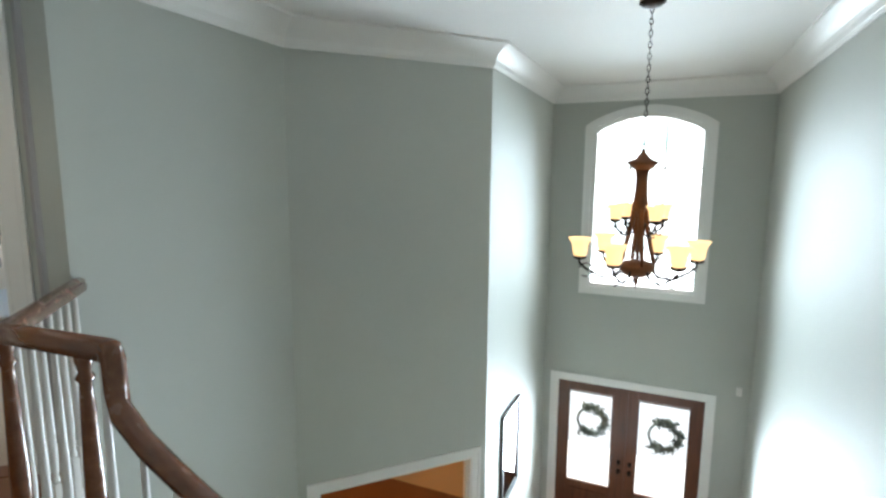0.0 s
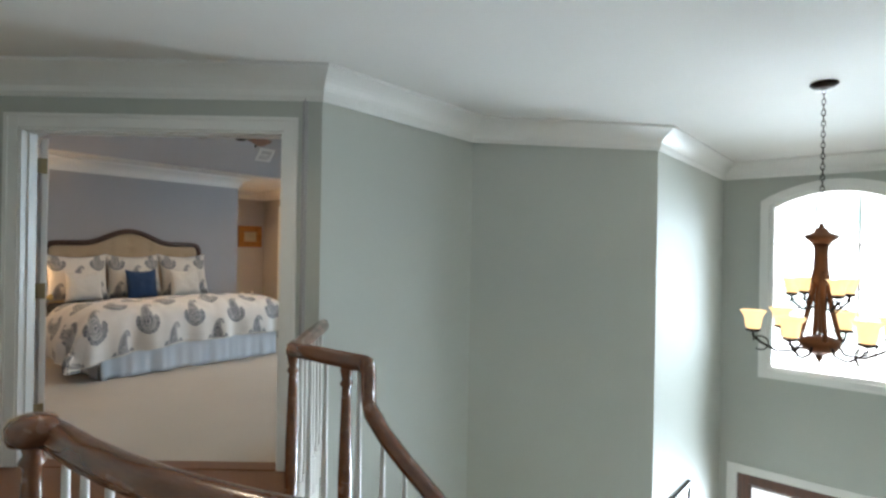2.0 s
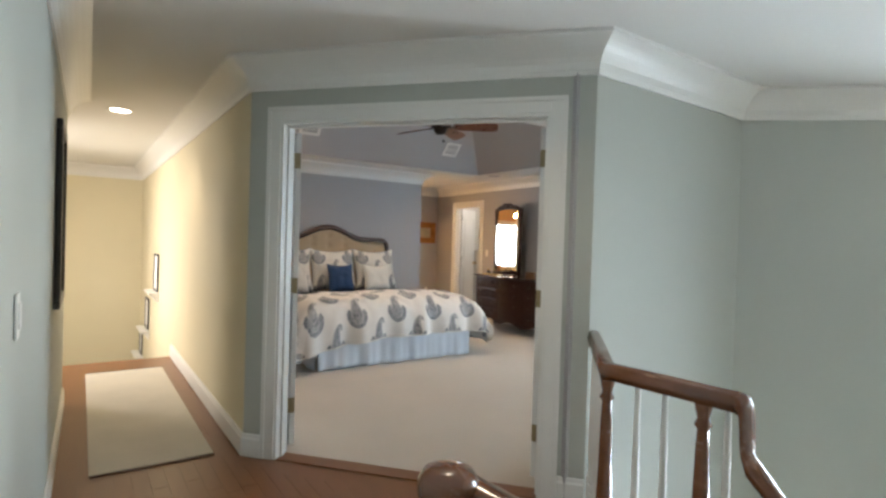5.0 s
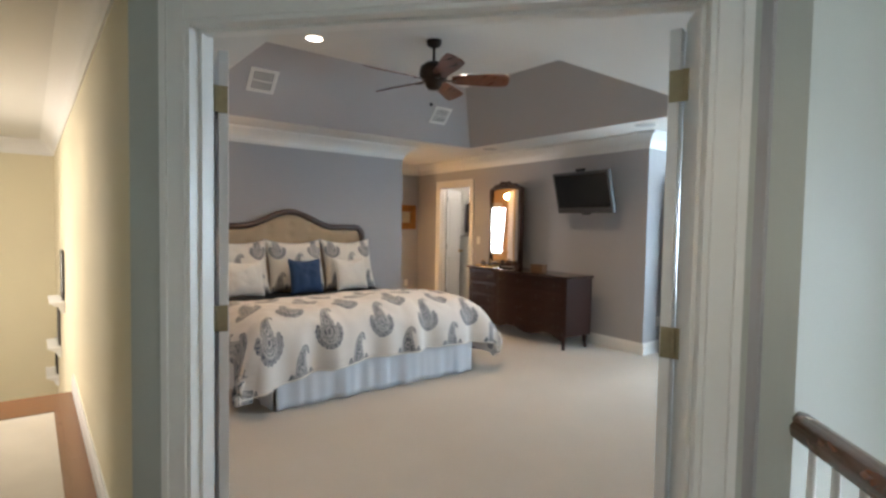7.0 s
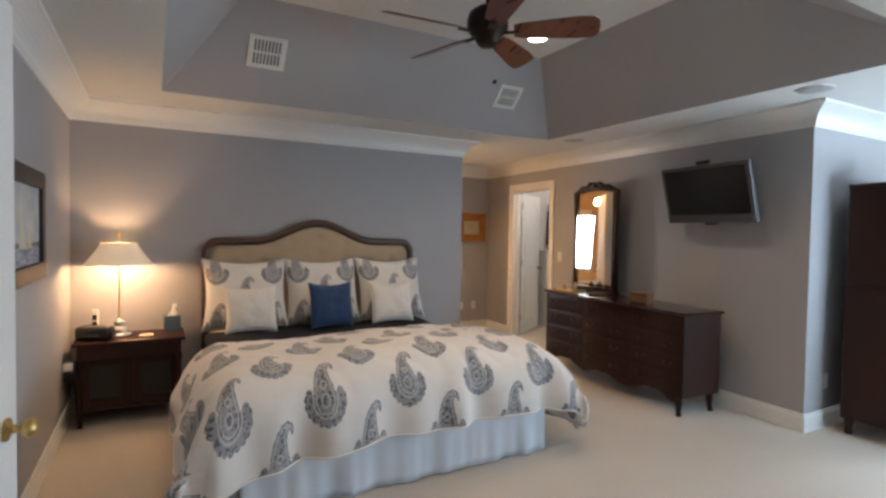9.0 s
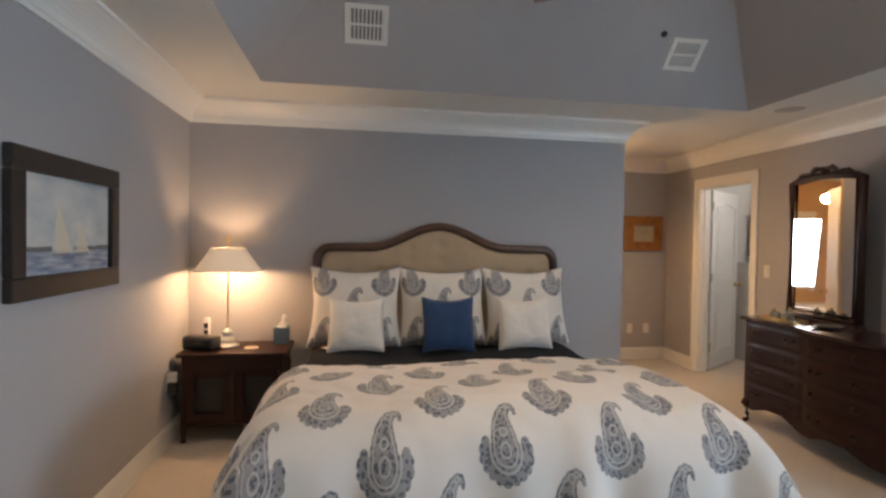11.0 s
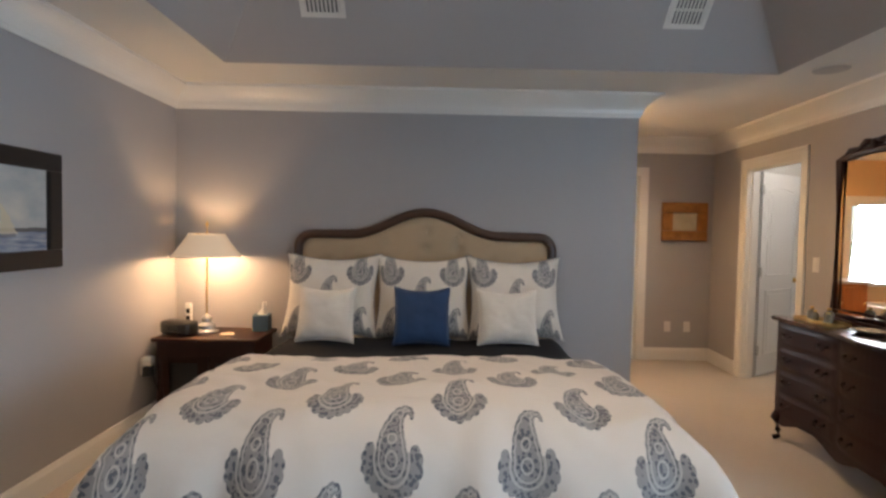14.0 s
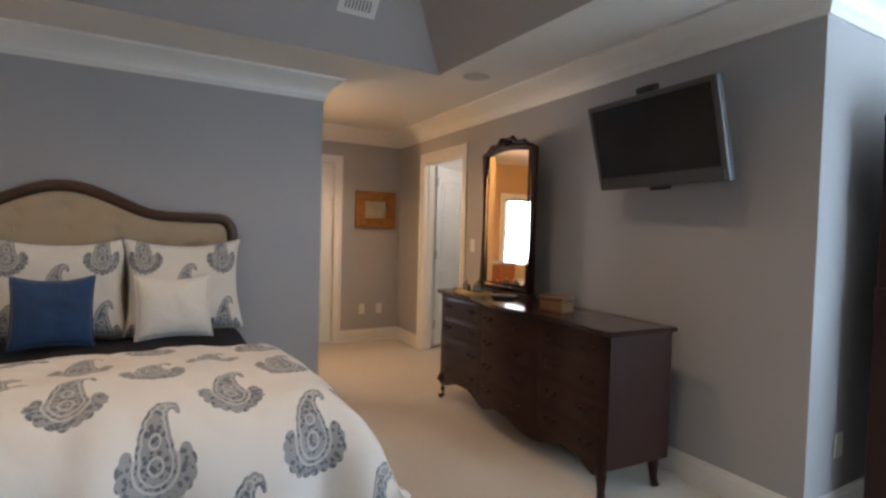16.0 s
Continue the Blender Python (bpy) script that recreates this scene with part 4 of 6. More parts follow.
def make_phone():
    p = thing("cordless_phone", "white cordless phone with a dark screen standing in its cradle", "phone", (-8.46, 1.47, 0.633), -10)
    part("cradle", boxes([(-0.04, -0.055, 0, 0.05, 0.055, 0.06)], 0.012), WHITEP, p, "", True)
    part("handset", boxes([(-0.015, -0.024, 0.035, 0.012, 0.024, 0.205)], 0.009), WHITEP, p, "", True)
    part("keypad", boxes([(0.0115, -0.016, 0.05, 0.0135, 0.016, 0.11)], 0.0008), BLACKP, p)
    part("screen", boxes([(0.0115, -0.016, 0.125, 0.0135, 0.016, 0.165)], 0.0008), SCREEN, p)
    return p


make_phone()


def make_tissue_box():
    b = thing("tissue_box", "slate blue tissue box with a white tissue pulled up", "tissue box", (-8.50, 2.005, 0.633), 5)
    part("carton", boxes([(-0.058, -0.058, 0, 0.058, 0.058, 0.122)], 0.003), TEALBOX, b)
    part("slot", turned([(0.034, 0.1225), (0.030, 0.1235)], 16), PAPER, b)
    bm = bmesh.new()

    def tissue(i, j):
        s, h = -1 + 2 * i / 10, j / 8
        w = 0.032 * (1 - 0.75 * h) + 0.006 * math.sin(h * 9)
        return (0.010 * math.sin(s * 4 + h * 3) * (1 - h * 0.5), s * w + 0.020 * h, 0.118 + h * 0.10)
    grid_mesh(bm, 11, 9, tissue)
    ob = part("tissue", bm, PAPER, b, "white tissue")
    ob.modifiers.new("thickness", "SOLIDIFY").thickness = 0.002
    return b


make_tissue_box()
c = thing("coaster", "round pale coaster on the nightstand", "coaster", (-8.30, 1.82, 0.633))
part("disc", turned([(0.046, 0), (0.05, 0.004), (0.05, 0.010), (0.044, 0.013), (0.040, 0.0105)], 24), CORK, c, "", True)


def make_outlet(name, at, turn, label, device=True):
    o = thing(name, label, "outlet", at, turn)
    part("plate", boxes([(0, -0.036, -0.058, 0.006, 0.036, 0.058)], 0.002), WHITEP, o)
    if device:
        for z in (-0.02, 0.02):
            bm = turned([(0.017, 0.0055), (0.017, 0.0085), (0.015, 0.009)], 14, Matrix.Translation((0, 0, z)) @ Matrix.Rotation(radians(90), 4, "Y"))
            part("socket", bm, WHITEP, o)
    else:
        part("rocker", boxes([(0.005, -0.017, -0.033, 0.011, 0.017, 0.033)], 0.002), WHITEP, o)
    return o


make_outlet("wall_outlet", (-8.16, 1.296, 0.44), 90, "white wall outlet with chargers plugged in")
ch = thing("charger_block", "white and black charger blocks plugged in behind the nightstand", "charger", (-8.16, 1.302, 0.44), 90)
part("white_block", boxes([(0.003, -0.03, 0.005, 0.06, 0.035, 0.06)], 0.006), WHITEP, ch)
part("black_block", boxes([(0.003, -0.03, -0.075, 0.055, 0.03, -0.005)], 0.006), BLACKP, ch)
bm = bmesh.new()
tube(bm, [(0.05, 0.01, -0.05), (0.07, 0.03, -0.16), (0.06, 0.10, -0.30), (0.05, 0.18, -0.36), (0.06, 0.27, -0.25)], 0.004, 6)
part("cable", bm, BLACKP, ch, "", True)
make_outlet("wall_outlet", (-10.379, 5.93, 0.38), 0, "white outlet plate low on the grey alcove wall")
make_outlet("wall_outlet", (-10.379, 6.15, 0.38), 0, "white outlet plate low on the grey alcove wall")
make_outlet("light_switch", (-8.64, 6.326, 1.20), -92.4, "white light switch beside the closet door", False)
make_outlet("wall_outlet", (-5.729, 6.50, 0.36), 0, "white outlet plate on the blue-grey bay wall")


def framed(name, label, at, turn, w, h, border, depth, frame_mat, art_mat, mat_border=0.0, category="picture", frame_label=""):
    """A framed picture; local x is to the right along the wall, y points out of the wall, z up from its lower edge."""
    f = thing(name, label, category, at, turn)
    for nm, r in (("frame_top", (-w / 2, 0, h - border, w / 2, depth, h)), ("frame_bottom", (-w / 2, 0, 0, w / 2, depth, border)),
                  ("frame_side", (-w / 2, 0, border, -w / 2 + border, depth, h - border)), ("frame_side", (w / 2 - border, 0, border, w / 2, depth, h - border))):
        bm = boxes([r], min(border, depth) * 0.22)
        part(nm, bm, frame_mat, f, frame_label)
    bm = bmesh.new()
    lip = border * 0.9
    x0, x1, z0, z1 = -w / 2 + lip, w / 2 - lip, lip, h - lip
    box(bm, x0, 0.004, z0, x1, depth * 0.45, z1)
    layer = bm.loops.layers.uv.verify()
    for face in bm.faces:
        for loop in face.loops:
            loop[layer].uv = (1 - (loop.vert.co.x - x0) / (x1 - x0), (loop.vert.co.z - z0) / (z1 - z0))
    part("artwork", bm, art_mat, f)
    return f


framed("framed_painting", "wide dark-framed painting of two sailing boats on the sea", (-6.901, 1.297, 1.187), 0, 0.88, 0.592, 0.092, 0.035, FRAMEK, SAILART)
g = framed("framed_painting", "small gilt-framed landscape painting in the alcove", (-10.379, 6.075, 1.345), -90, 0.505, 0.43, 0.115, 0.045, GILT, OLDART, frame_label="carved gilt frame")


def make_dresser():
    """Serpentine dresser; local x runs along the wall, y out from the wall."""
    d = thing("dresser", "dark mahogany serpentine dresser with cabriole legs under the mirror", "dresser", (-7.225, 6.10, 0), 176.2)
    L, D = 0.93, 0.48

    def front(x):
        s = x / L
        return D - 0.035 + 0.026 * math.cos(s * math.pi * 2.0) - 0.03 * abs(s) ** 4

    def slab(z0, z1, grow, name, mat):
        bm = bmesh.new()
        pts = [(-L - grow, 0.0)] + [(-L - grow + (2 * L + 2 * grow) * k / 40, front((-1 + 2 * k / 40) * L) + grow) for k in range(41)] + [(L + grow, 0.0)]
        prism(bm, pts, z0, z1, "z")
        bmesh.ops.bevel(bm, geom=[e for e in bm.edges if abs(e.verts[0].co.z - e.verts[1].co.z) < 1e-5], offset=0.006, segments=2, affect="EDGES")
        return part(name, bm, mat, d)
    slab(0.835, 0.862, 0.02, "top", MAHOGP)
    slab(0.16, 0.835, -0.012, "carcass", MAHOGV)
    for c0, c1 in ((-0.90, -0.33), (-0.30, 0.30), (0.33, 0.90)):
        for r in range(4):
            z0 = 0.185 + r * 0.161
            bm = bmesh.new()
            n = 14

            def face(i, j):
                x = c0 + (c1 - c0) * i / n
                bulge = 0.004 if 0 < i < n and 0 < j < 6 else 0.0
                return (x, front(x) - 0.010 + bulge, z0 + 0.146 * j / 6)
            grid_mesh(bm, n + 1, 7, face)
            for f in bm.faces:
                f.smooth = False
            dr = part("drawer", bm, MAHOG, d)
            pulls = (c0 + (c1 - c0) * 0.5,) if c1 - c0 < 0.4 else (c0 + (c1 - c0) * 0.22, c0 + (c1 - c0) * 0.78)
            for px in pulls:
                y = front(px)
                bm = bmesh.new()
                for s in (-1, 1):
                    lathe(bm, [(0.010, 0), (0.011, 0.004), (0.005, 0.010), (0.005, 0.018)], 8, Matrix.Translation((px + 0.038 * s, y, z0 + 0.085)) @ Matrix.Rotation(radians(-90), 4, "X"))
                tube(bm, [(px - 0.038, y + 0.016, z0 + 0.085), (px - 0.030, y + 0.022, z0 + 0.066), (px, y + 0.024, z0 + 0.058), (px + 0.030, y + 0.022, z0 + 0.066), (px + 0.038, y + 0.016, z0 + 0.085)], 0.0035, 6)
                part("handle", bm, BRONZE, dr, "dark bail handle", True)
    bm = bmesh.new()
    for x0, x1 in ((-0.9, 0.9),):
        pts = [(x0, 0.165)] + [(x0 + (x1 - x0) * k / 24, 0.165 - 0.03 - 0.035 * math.cos(k / 24 * math.pi * 6) * (1 if 0 < k < 24 else 0)) for k in range(25)] + [(x1, 0.165)]
        a = [bm.verts.new((x, front(x) - 0.012, z)) for x, z in pts]
        b = [bm.verts.new((x, front(x) - 0.034, z)) for x, z in pts]
        for k in range(len(pts) - 1):
            bm.faces.new((a[k], a[k + 1], b[k + 1], b[k]))
        for k in range(1, len(pts) - 2):
            top0, top1 = bm.verts.new((pts[k][0], front(pts[k][0]) - 0.012, 0.166)), bm.verts.new((pts[k + 1][0], front(pts[k + 1][0]) - 0.012, 0.166))
            bm.faces.new((a[k], a[k + 1], top1, top0))
    part("apron", bm, MAHOG, d, "scalloped apron")
    for x in (-0.87, 0.87):
        for y in (0.05, front(x) - 0.03):
            sx, sy = (1 if x > 0 else -1), (1 if y > 0.2 else -1)
            bm = bmesh.new()
            if y > 0.2 and x > 0:
                tube(bm, [(x, y, 0.20), (x + 0.018 * sx, y + 0.018 * sy, 0.15), (x + 0.008 * sx, y + 0.008 * sy, 0.07), (x + 0.004 * sx, y + 0.004 * sy, 0.03), (x + 0.026 * sx, y + 0.024 * sy, 0.010)], [0.036, 0.036, 0.020, 0.015, 0.021], 8)
            else:
                tube(bm, [(x, y, 0.20), (x, y, 0.12), (x + 0.004 * sx, y, 0.05), (x + 0.012 * sx, y + 0.006 * sy, 0.008)], [0.033, 0.029, 0.020, 0.023], 8)
            part("leg", bm, MAHOGV, d, "cabriole leg", True)
    return d


make_dresser()


def make_mirror():
    m = thing("dresser_mirror", "tall dark carved mirror with an arched crest standing on the dresser", "mirror", (-7.785, 6.06, 0.864), 180)
    W, H = 0.30, 1.05
    top = [(W - 0.0 - 2 * W * k / 12, H + 0.035 * math.sin(math.pi * k / 12)) for k in range(13)]
    ring = [(-W, 0.0), (W, 0.0), (W, H)] + top[1:-1] + [(-W, H)]
    bm = bmesh.new()
    tube(bm, [(x, 0.0, z + 0.03) for x, z in ring + ring[:1]], 0.030, 8)
    tube(bm, [(x * 0.90, 0.018, 0.03 + 0.04 + z * 0.95) for x, z in ring + ring[:1]], 0.010, 6)
    ob = part("frame", bm, MAHOGV, m, "carved mahogany frame", True)
    bm = bmesh.new()
    prism(bm, [(x, z + 0.03) for x, z in ring], -0.012, -0.004, "y")
    part("backboard", bm, MAHOGV, m)
    bm = bmesh.new()
    prism(bm, [(x * 0.96, z * 0.985 + 0.04) for x, z in ring], -0.003, 0.004, "y")
    part("glass", bm, MIRROR, m, "silvered mirror glass")
    bm = bmesh.new()
    for s in (-1, 1):
        tube(bm, [(s * 0.26, 0.01, H + 0.04), (s * 0.20, 0.015, H + 0.085), (s * 0.12, 0.018, H + 0.085), (s * 0.07, 0.02, H + 0.12), (s * 0.02, 0.02, H + 0.115), (s * 0.03, 0.02, H + 0.085)], [0.014, 0.018, 0.016, 0.022, 0.018, 0.012], 8)
    lathe(bm, [(0.004, 0.03), (0.030, 0.022), (0.036, 0.0), (0.030, -0.02)], 10, Matrix.Translation((0, 0.012, H + 0.10)) @ Matrix.Rotation(radians(-90), 4, "X"))
    part("crest", bm, MAHOGV, m, "carved scroll crest", True)
    part("plinth", boxes([(-0.31, -0.05, 0.0, 0.31, 0.05, 0.022)], 0.005), MAHOG, m)
    return m


make_mirror()


def make_jar(at, r, h, label, mat, lid):
    j = thing("perfume_bottle", label, "bottle", at, 0, "bottles on the dresser")
    part("body", turned([(r * 0.8, 0), (r, 0.01), (r, h * 0.6), (r * 0.6, h * 0.72), (r * 0.35, h * 0.76), (r * 0.35, h * 0.82)], 14), mat, j, "", True)
    part("stopper", turned([(r * 0.4, h * 0.82), (r * 0.5, h * 0.88), (r * 0.42, h * 0.97), (r * 0.1, h)], 12), lid, j, "", True)
    return j


TRAYGLASS = surface("smoky_tray_glass", (0.30, 0.26, 0.20), 0.08, 0.5, vary=0.2, bump=0.0)
for k, (x, y, r, h) in enumerate(((-8.02, 5.86, 0.028, 0.085), (-7.95, 5.83, 0.022, 0.07), (-7.88, 5.87, 0.03, 0.095), (-7.82, 5.82, 0.024, 0.075))):
    make_jar((x, y, 0.871), r, h, "small amber glass bottle on the dresser tray", TRAYGLASS, BRASS)
tr = thing("vanity_tray", "low mirrored tray on the dresser", "tray", (-7.92, 5.85, 0.862))
part("base", boxes([(-0.16, -0.07, 0, 0.16, 0.07, 0.006)], 0.002), MIRROR, tr)
bm = bmesh.new()
tube(bm, [(-0.16, -0.07, 0.016), (0.16, -0.07, 0.016), (0.16, 0.07, 0.016), (-0.16, 0.07, 0.016), (-0.16, -0.07, 0.016)], 0.005, 6)
tube(bm, [(-0.16, -0.07, 0.004), (0.16, -0.07, 0.004), (0.16, 0.07, 0.004), (-0.16, 0.07, 0.004), (-0.16, -0.07, 0.004)], 0.006, 6)
part("rim", bm, BRASS, tr, "", True)
wb = thing("keepsake_box", "small brown wicker box on the dresser", "box", (-6.93, 5.80, 0.862), 8)
part("body", boxes([(-0.09, -0.055, 0, 0.09, 0.055, 0.07)], 0.012), WICKER, wb)
part("lid", boxes([(-0.094, -0.059, 0.072, 0.094, 0.059, 0.095)], 0.010), WICKER, wb)
tray2 = thing("jewel_dish", "dark glossy dish on the dresser before the mirror", "dish", (-7.55, 5.87, 0.862))
part("dish", turned([(0.03, 0), (0.07, 0.006), (0.10, 0.022), (0.096, 0.024), (0.06, 0.012), (0.01, 0.010)], 20), BLACKP, tray2, "", True)


def make_television():
    t = thing("television", "flat silver-framed television on a tilting wall bracket", "television", (-6.44, 6.00, 1.845), 180 - 4)
    tilt = Matrix.Rotation(radians(-15), 4, "X")
    w, h = 0.425, 0.25

    def slab(rows, bevel):
        bm = bmesh.new()
        for r in rows:
            box(bm, *r, bevel, tilt)
        return bm
    part("case", slab([(-w, -0.015, -h, w, 0.03, h)], 0.012), SILVERP, t, "grey plastic case")
    part("screen", slab([(-w + 0.035, 0.0305, -h + 0.075, w - 0.035, 0.034, h - 0.03)], 0.001), SCREEN, t, "dark glossy screen")
    part("speaker_bar", slab([(-w + 0.02, 0.031, -h + 0.012, w - 0.02, 0.037, -h + 0.055)], 0.003), SILVERP, t)
    part("lower_lip", slab([(-0.07, 0.0, -h - 0.018, 0.05, 0.03, -h - 0.001)], 0.004), BLACKP, t)
    part("bracket_arm", boxes([(-0.03, -0.225, -0.03, 0.03, -0.005, 0.03)], 0.005), BLACKP, t)
    part("bracket_plate", boxes([(-0.13, -0.232, -0.11, 0.10, -0.215, 0.11)], 0.003), BLACKP, t)
    part("camera_bar", slab([(-0.06, -0.03, h + 0.002, 0.06, 0.02, h + 0.035)], 0.010), BLACKP, t, "small black sensor on top", True)
    return t


make_television()


def make_secretary():
    """Local x points out from the wall, y along it."""
    s = thing("secretary_desk", "dark mahogany secretary desk with glazed top, its writing flap open", "secretary desk", (-5.60, 6.45, 0))
    W = 0.92
    side = [(0.0, 0.12), (0.56, 0.12), (0.56, 0.74), (0.34, 1.06), (0.32, 1.10), (0.0, 1.10)]
    for y in (0.0, W - 0.025):
        bm = bmesh.new()
        prism(bm, side, y, y + 0.025, "y")
        part("side_panel", bm, MAHOGV, s)
    part("back_panel", boxes([(0.0, 0.025, 0.12, 0.015, W - 0.025, 1.10)]), MAHOGV, s)
    part("desk_bed", boxes([(0.015, 0.025, 0.70, 0.56, W - 0.025, 0.735)], 0.004), MAHOG, s)
    part("writing_flap", boxes([(0.56, 0.03, 0.722, 0.90, W - 0.03, 0.745)], 0.005), MAHOG, s, "open writing flap")
    for y in (0.05, W - 0.08):
        part("flap_support", boxes([(0.50, y, 0.66, 0.86, y + 0.03, 0.718)], 0.003), MAHOG, s)
    for k in range(3):
        z = 0.16 + 0.18 * k
        bm = boxes([(0.545, 0.04, z, 0.575, W - 0.04, z + 0.165)], 0.008)
        d = part("drawer", bm, MAHOG, s)
        for y in (0.25, 0.67):
            bm = bmesh.new()
            tube(bm, [(0.576, y - 0.04, z + 0.095), (0.592, y - 0.03, z + 0.075), (0.594, y, z + 0.068), (0.592, y + 0.03, z + 0.075), (0.576, y + 0.04, z + 0.095)], 0.004, 6)
            part("handle", bm, BRASS, d, "brass bail handle", True)
    part("carcass", boxes([(0.015, 0.025, 0.12, 0.545, W - 0.025, 0.70)]), MAHOGV, s)
    for k in range(6):
        y = 0.05 + 0.82 * k / 5
        part("pigeonhole_divider", boxes([(0.03, y - 0.006, 0.735, 0.22, y + 0.006, 1.02)], 0.002), MAHOGV, s)
    part("pigeonhole_shelf", boxes([(0.03, 0.03, 0.87, 0.22, W - 0.03, 0.885)], 0.002), MAHOG, s)
    part("waist_moulding", boxes([(0.0, -0.01, 1.10, 0.345, W + 0.01, 1.125)], 0.006), MAHOG, s)
    z0, z1, dp = 1.125, 1.86, 0.31
    for y in (0.015, W - 0.04):
        part("upper_side", boxes([(0.0, y, z0, dp, y + 0.025, z1)], 0.002), MAHOGV, s)
    part("upper_back", boxes([(0.0, 0.04, z0, 0.012, W - 0.04, z1)]), MAHOGV, s)
    part("upper_top", boxes([(0.0, 0.0, z1, dp + 0.02, W, z1 + 0.03)], 0.006), MAHOG, s)
    for z in (1.13, 1.36, 1.60):
        part("upper_shelf", boxes([(0.012, 0.04, z, dp - 0.03, W - 0.04, z + 0.014)], 0.002), MAHOG, s)
    for y0, y1 in ((0.02, W / 2 - 0.003), (W / 2 + 0.003, W - 0.02)):
        bm = bmesh.new()
        for r in ((dp, y0, z0 + 0.005, dp + 0.02, y0 + 0.045, z1 - 0.005), (dp, y1 - 0.045, z0 + 0.005, dp + 0.02, y1, z1 - 0.005),
                  (dp, y0 + 0.045, z0 + 0.005, dp + 0.02, y1 - 0.045, z0 + 0.06), (dp, y0 + 0.045, z1 - 0.06, dp + 0.02, y1 - 0.045, z1 - 0.005)):
            box(bm, *r, 0.003)
        dr = part("glazed_door", bm, MAHOGV, s)
        bm = bmesh.new()
        ym = (y0 + y1) / 2
        box(bm, dp + 0.004, ym - 0.006, z0 + 0.06, dp + 0.016, ym + 0.006, z1 - 0.06, 0.002)
        for z in (1.36, 1.60):
            box(bm, dp + 0.004, y0 + 0.045, z - 0.006, dp + 0.015, y1 - 0.045, z + 0.006, 0.002)
        part("glazing_bar", bm, MAHOGV, dr)
        pane = part("pane", boxes([(dp + 0.008, y0 + 0.043, z0 + 0.058, dp + 0.011, y1 - 0.043, z1 - 0.058)]), GLASS, dr, "clear glass")
        pane.visible_shadow = False
    for sg in (-1, 1):
        bm = bmesh.new()
        c = W / 2
        pts = []
        for k in range(13):
            f = k / 12
            pts.append((dp - 0.01, c + sg * (W / 2 - 0.02 - f * 0.36), z1 + 0.05 + 0.17 * (f ** 1.6)))
        tube(bm, pts, [0.022] * 10 + [0.024, 0.030, 0.034], 8)
        part("swan_neck", bm, MAHOG, s, "curved swan-neck pediment", True)
        bm = bmesh.new()
        prism(bm, [(c + sg * 0.08, z1 + 0.03), (c + sg * 0.44, z1 + 0.03), (c + sg * 0.44, z1 + 0.05), (c + sg * 0.26, z1 + 0.09), (c + sg * 0.10, z1 + 0.20), (c + sg * 0.08, z1 + 0.18)], dp - 0.025, dp - 0.005, "x")
        part("pediment_board", bm, MAHOGV, s)
    part("finial", turned([(0.03, z1 + 0.03), (0.03, z1 + 0.10), (0.014, z1 + 0.12), (0.03, z1 + 0.17), (0.022, z1 + 0.21), (0.006, z1 + 0.25), (0.003, z1 + 0.29)], 12, Matrix.Translation((dp - 0.02, W / 2, 0))), MAHOGV, s, "turned urn finial", True)
    for x in (0.05, 0.53):
        for y in (0.03, W - 0.03):
            o = 1 if x > 0.3 else 0
            bm = bmesh.new()
            tube(bm, [(x, y, 0.14), (x + 0.02 * o, y, 0.10), (x + 0.004 * o, y, 0.05), (x + 0.012 * o, y, 0.03), (x + 0.012 * o, y, 0.006)], [0.04, 0.036, 0.022, 0.030, 0.026], 8)
            part("claw_foot", bm, MAHOGV, s, "carved claw foot", True)
    part("apron", boxes([(0.535, 0.06, 0.085, 0.56, W - 0.06, 0.125)], 0.006), MAHOG, s)
    return s


make_secretary()
rng = random.Random(21)
for k in range(7):
    z = (1.146, 1.376, 1.616)[k % 3]
    y = 6.68 + 0.10 * k
    o = thing("porcelain_piece", "small pale porcelain piece behind the desk's glass", "ornament", (-5.45, y - 0.10, z), 0, "porcelain in the desk")
    r = 0.03 + 0.012 * rng.random()
    part("body", turned([(r * 0.6, 0), (r, 0.03), (r * 1.05, 0.07), (r * 0.5, 0.11), (r * 0.6, 0.13), (r * 0.2, 0.135)], 14), (WHITEP, TEALBOX, WHITEP)[k % 3], o, "", True)
for k in range(4):
    y = 6.66 + 0.19 * k
    bk = thing("letter_stack", "stack of letters standing in the desk pigeonhole", "papers", (-5.50, y - 0.10, 0.737), rng.uniform(-8, 8), "letters in the desk")
    for q in range(3):
        part("envelope", boxes([(-0.06, -0.05 + q * 0.018, 0, 0.07, -0.044 + q * 0.018, 0.10 + 0.01 * q)], 0.001), PAPER if q != 1 else CORK, bk)
dl = thing("desk_lamp", "small lit lamp with a parchment shade on the writing flap", "table lamp", (-5.10, 7.15, 0.737))
part("base", turned([(0.04, 0), (0.042, 0.012), (0.015, 0.025), (0.02, 0.06), (0.012, 0.10), (0.006, 0.19)], 14), BRASS, dl, "", True)
ob = part("shade", turned([(0.035, 0.29), (0.085, 0.20), (0.083, 0.20), (0.033, 0.29)], 20), SHADEC, dl, "parchment shade, lit", True)


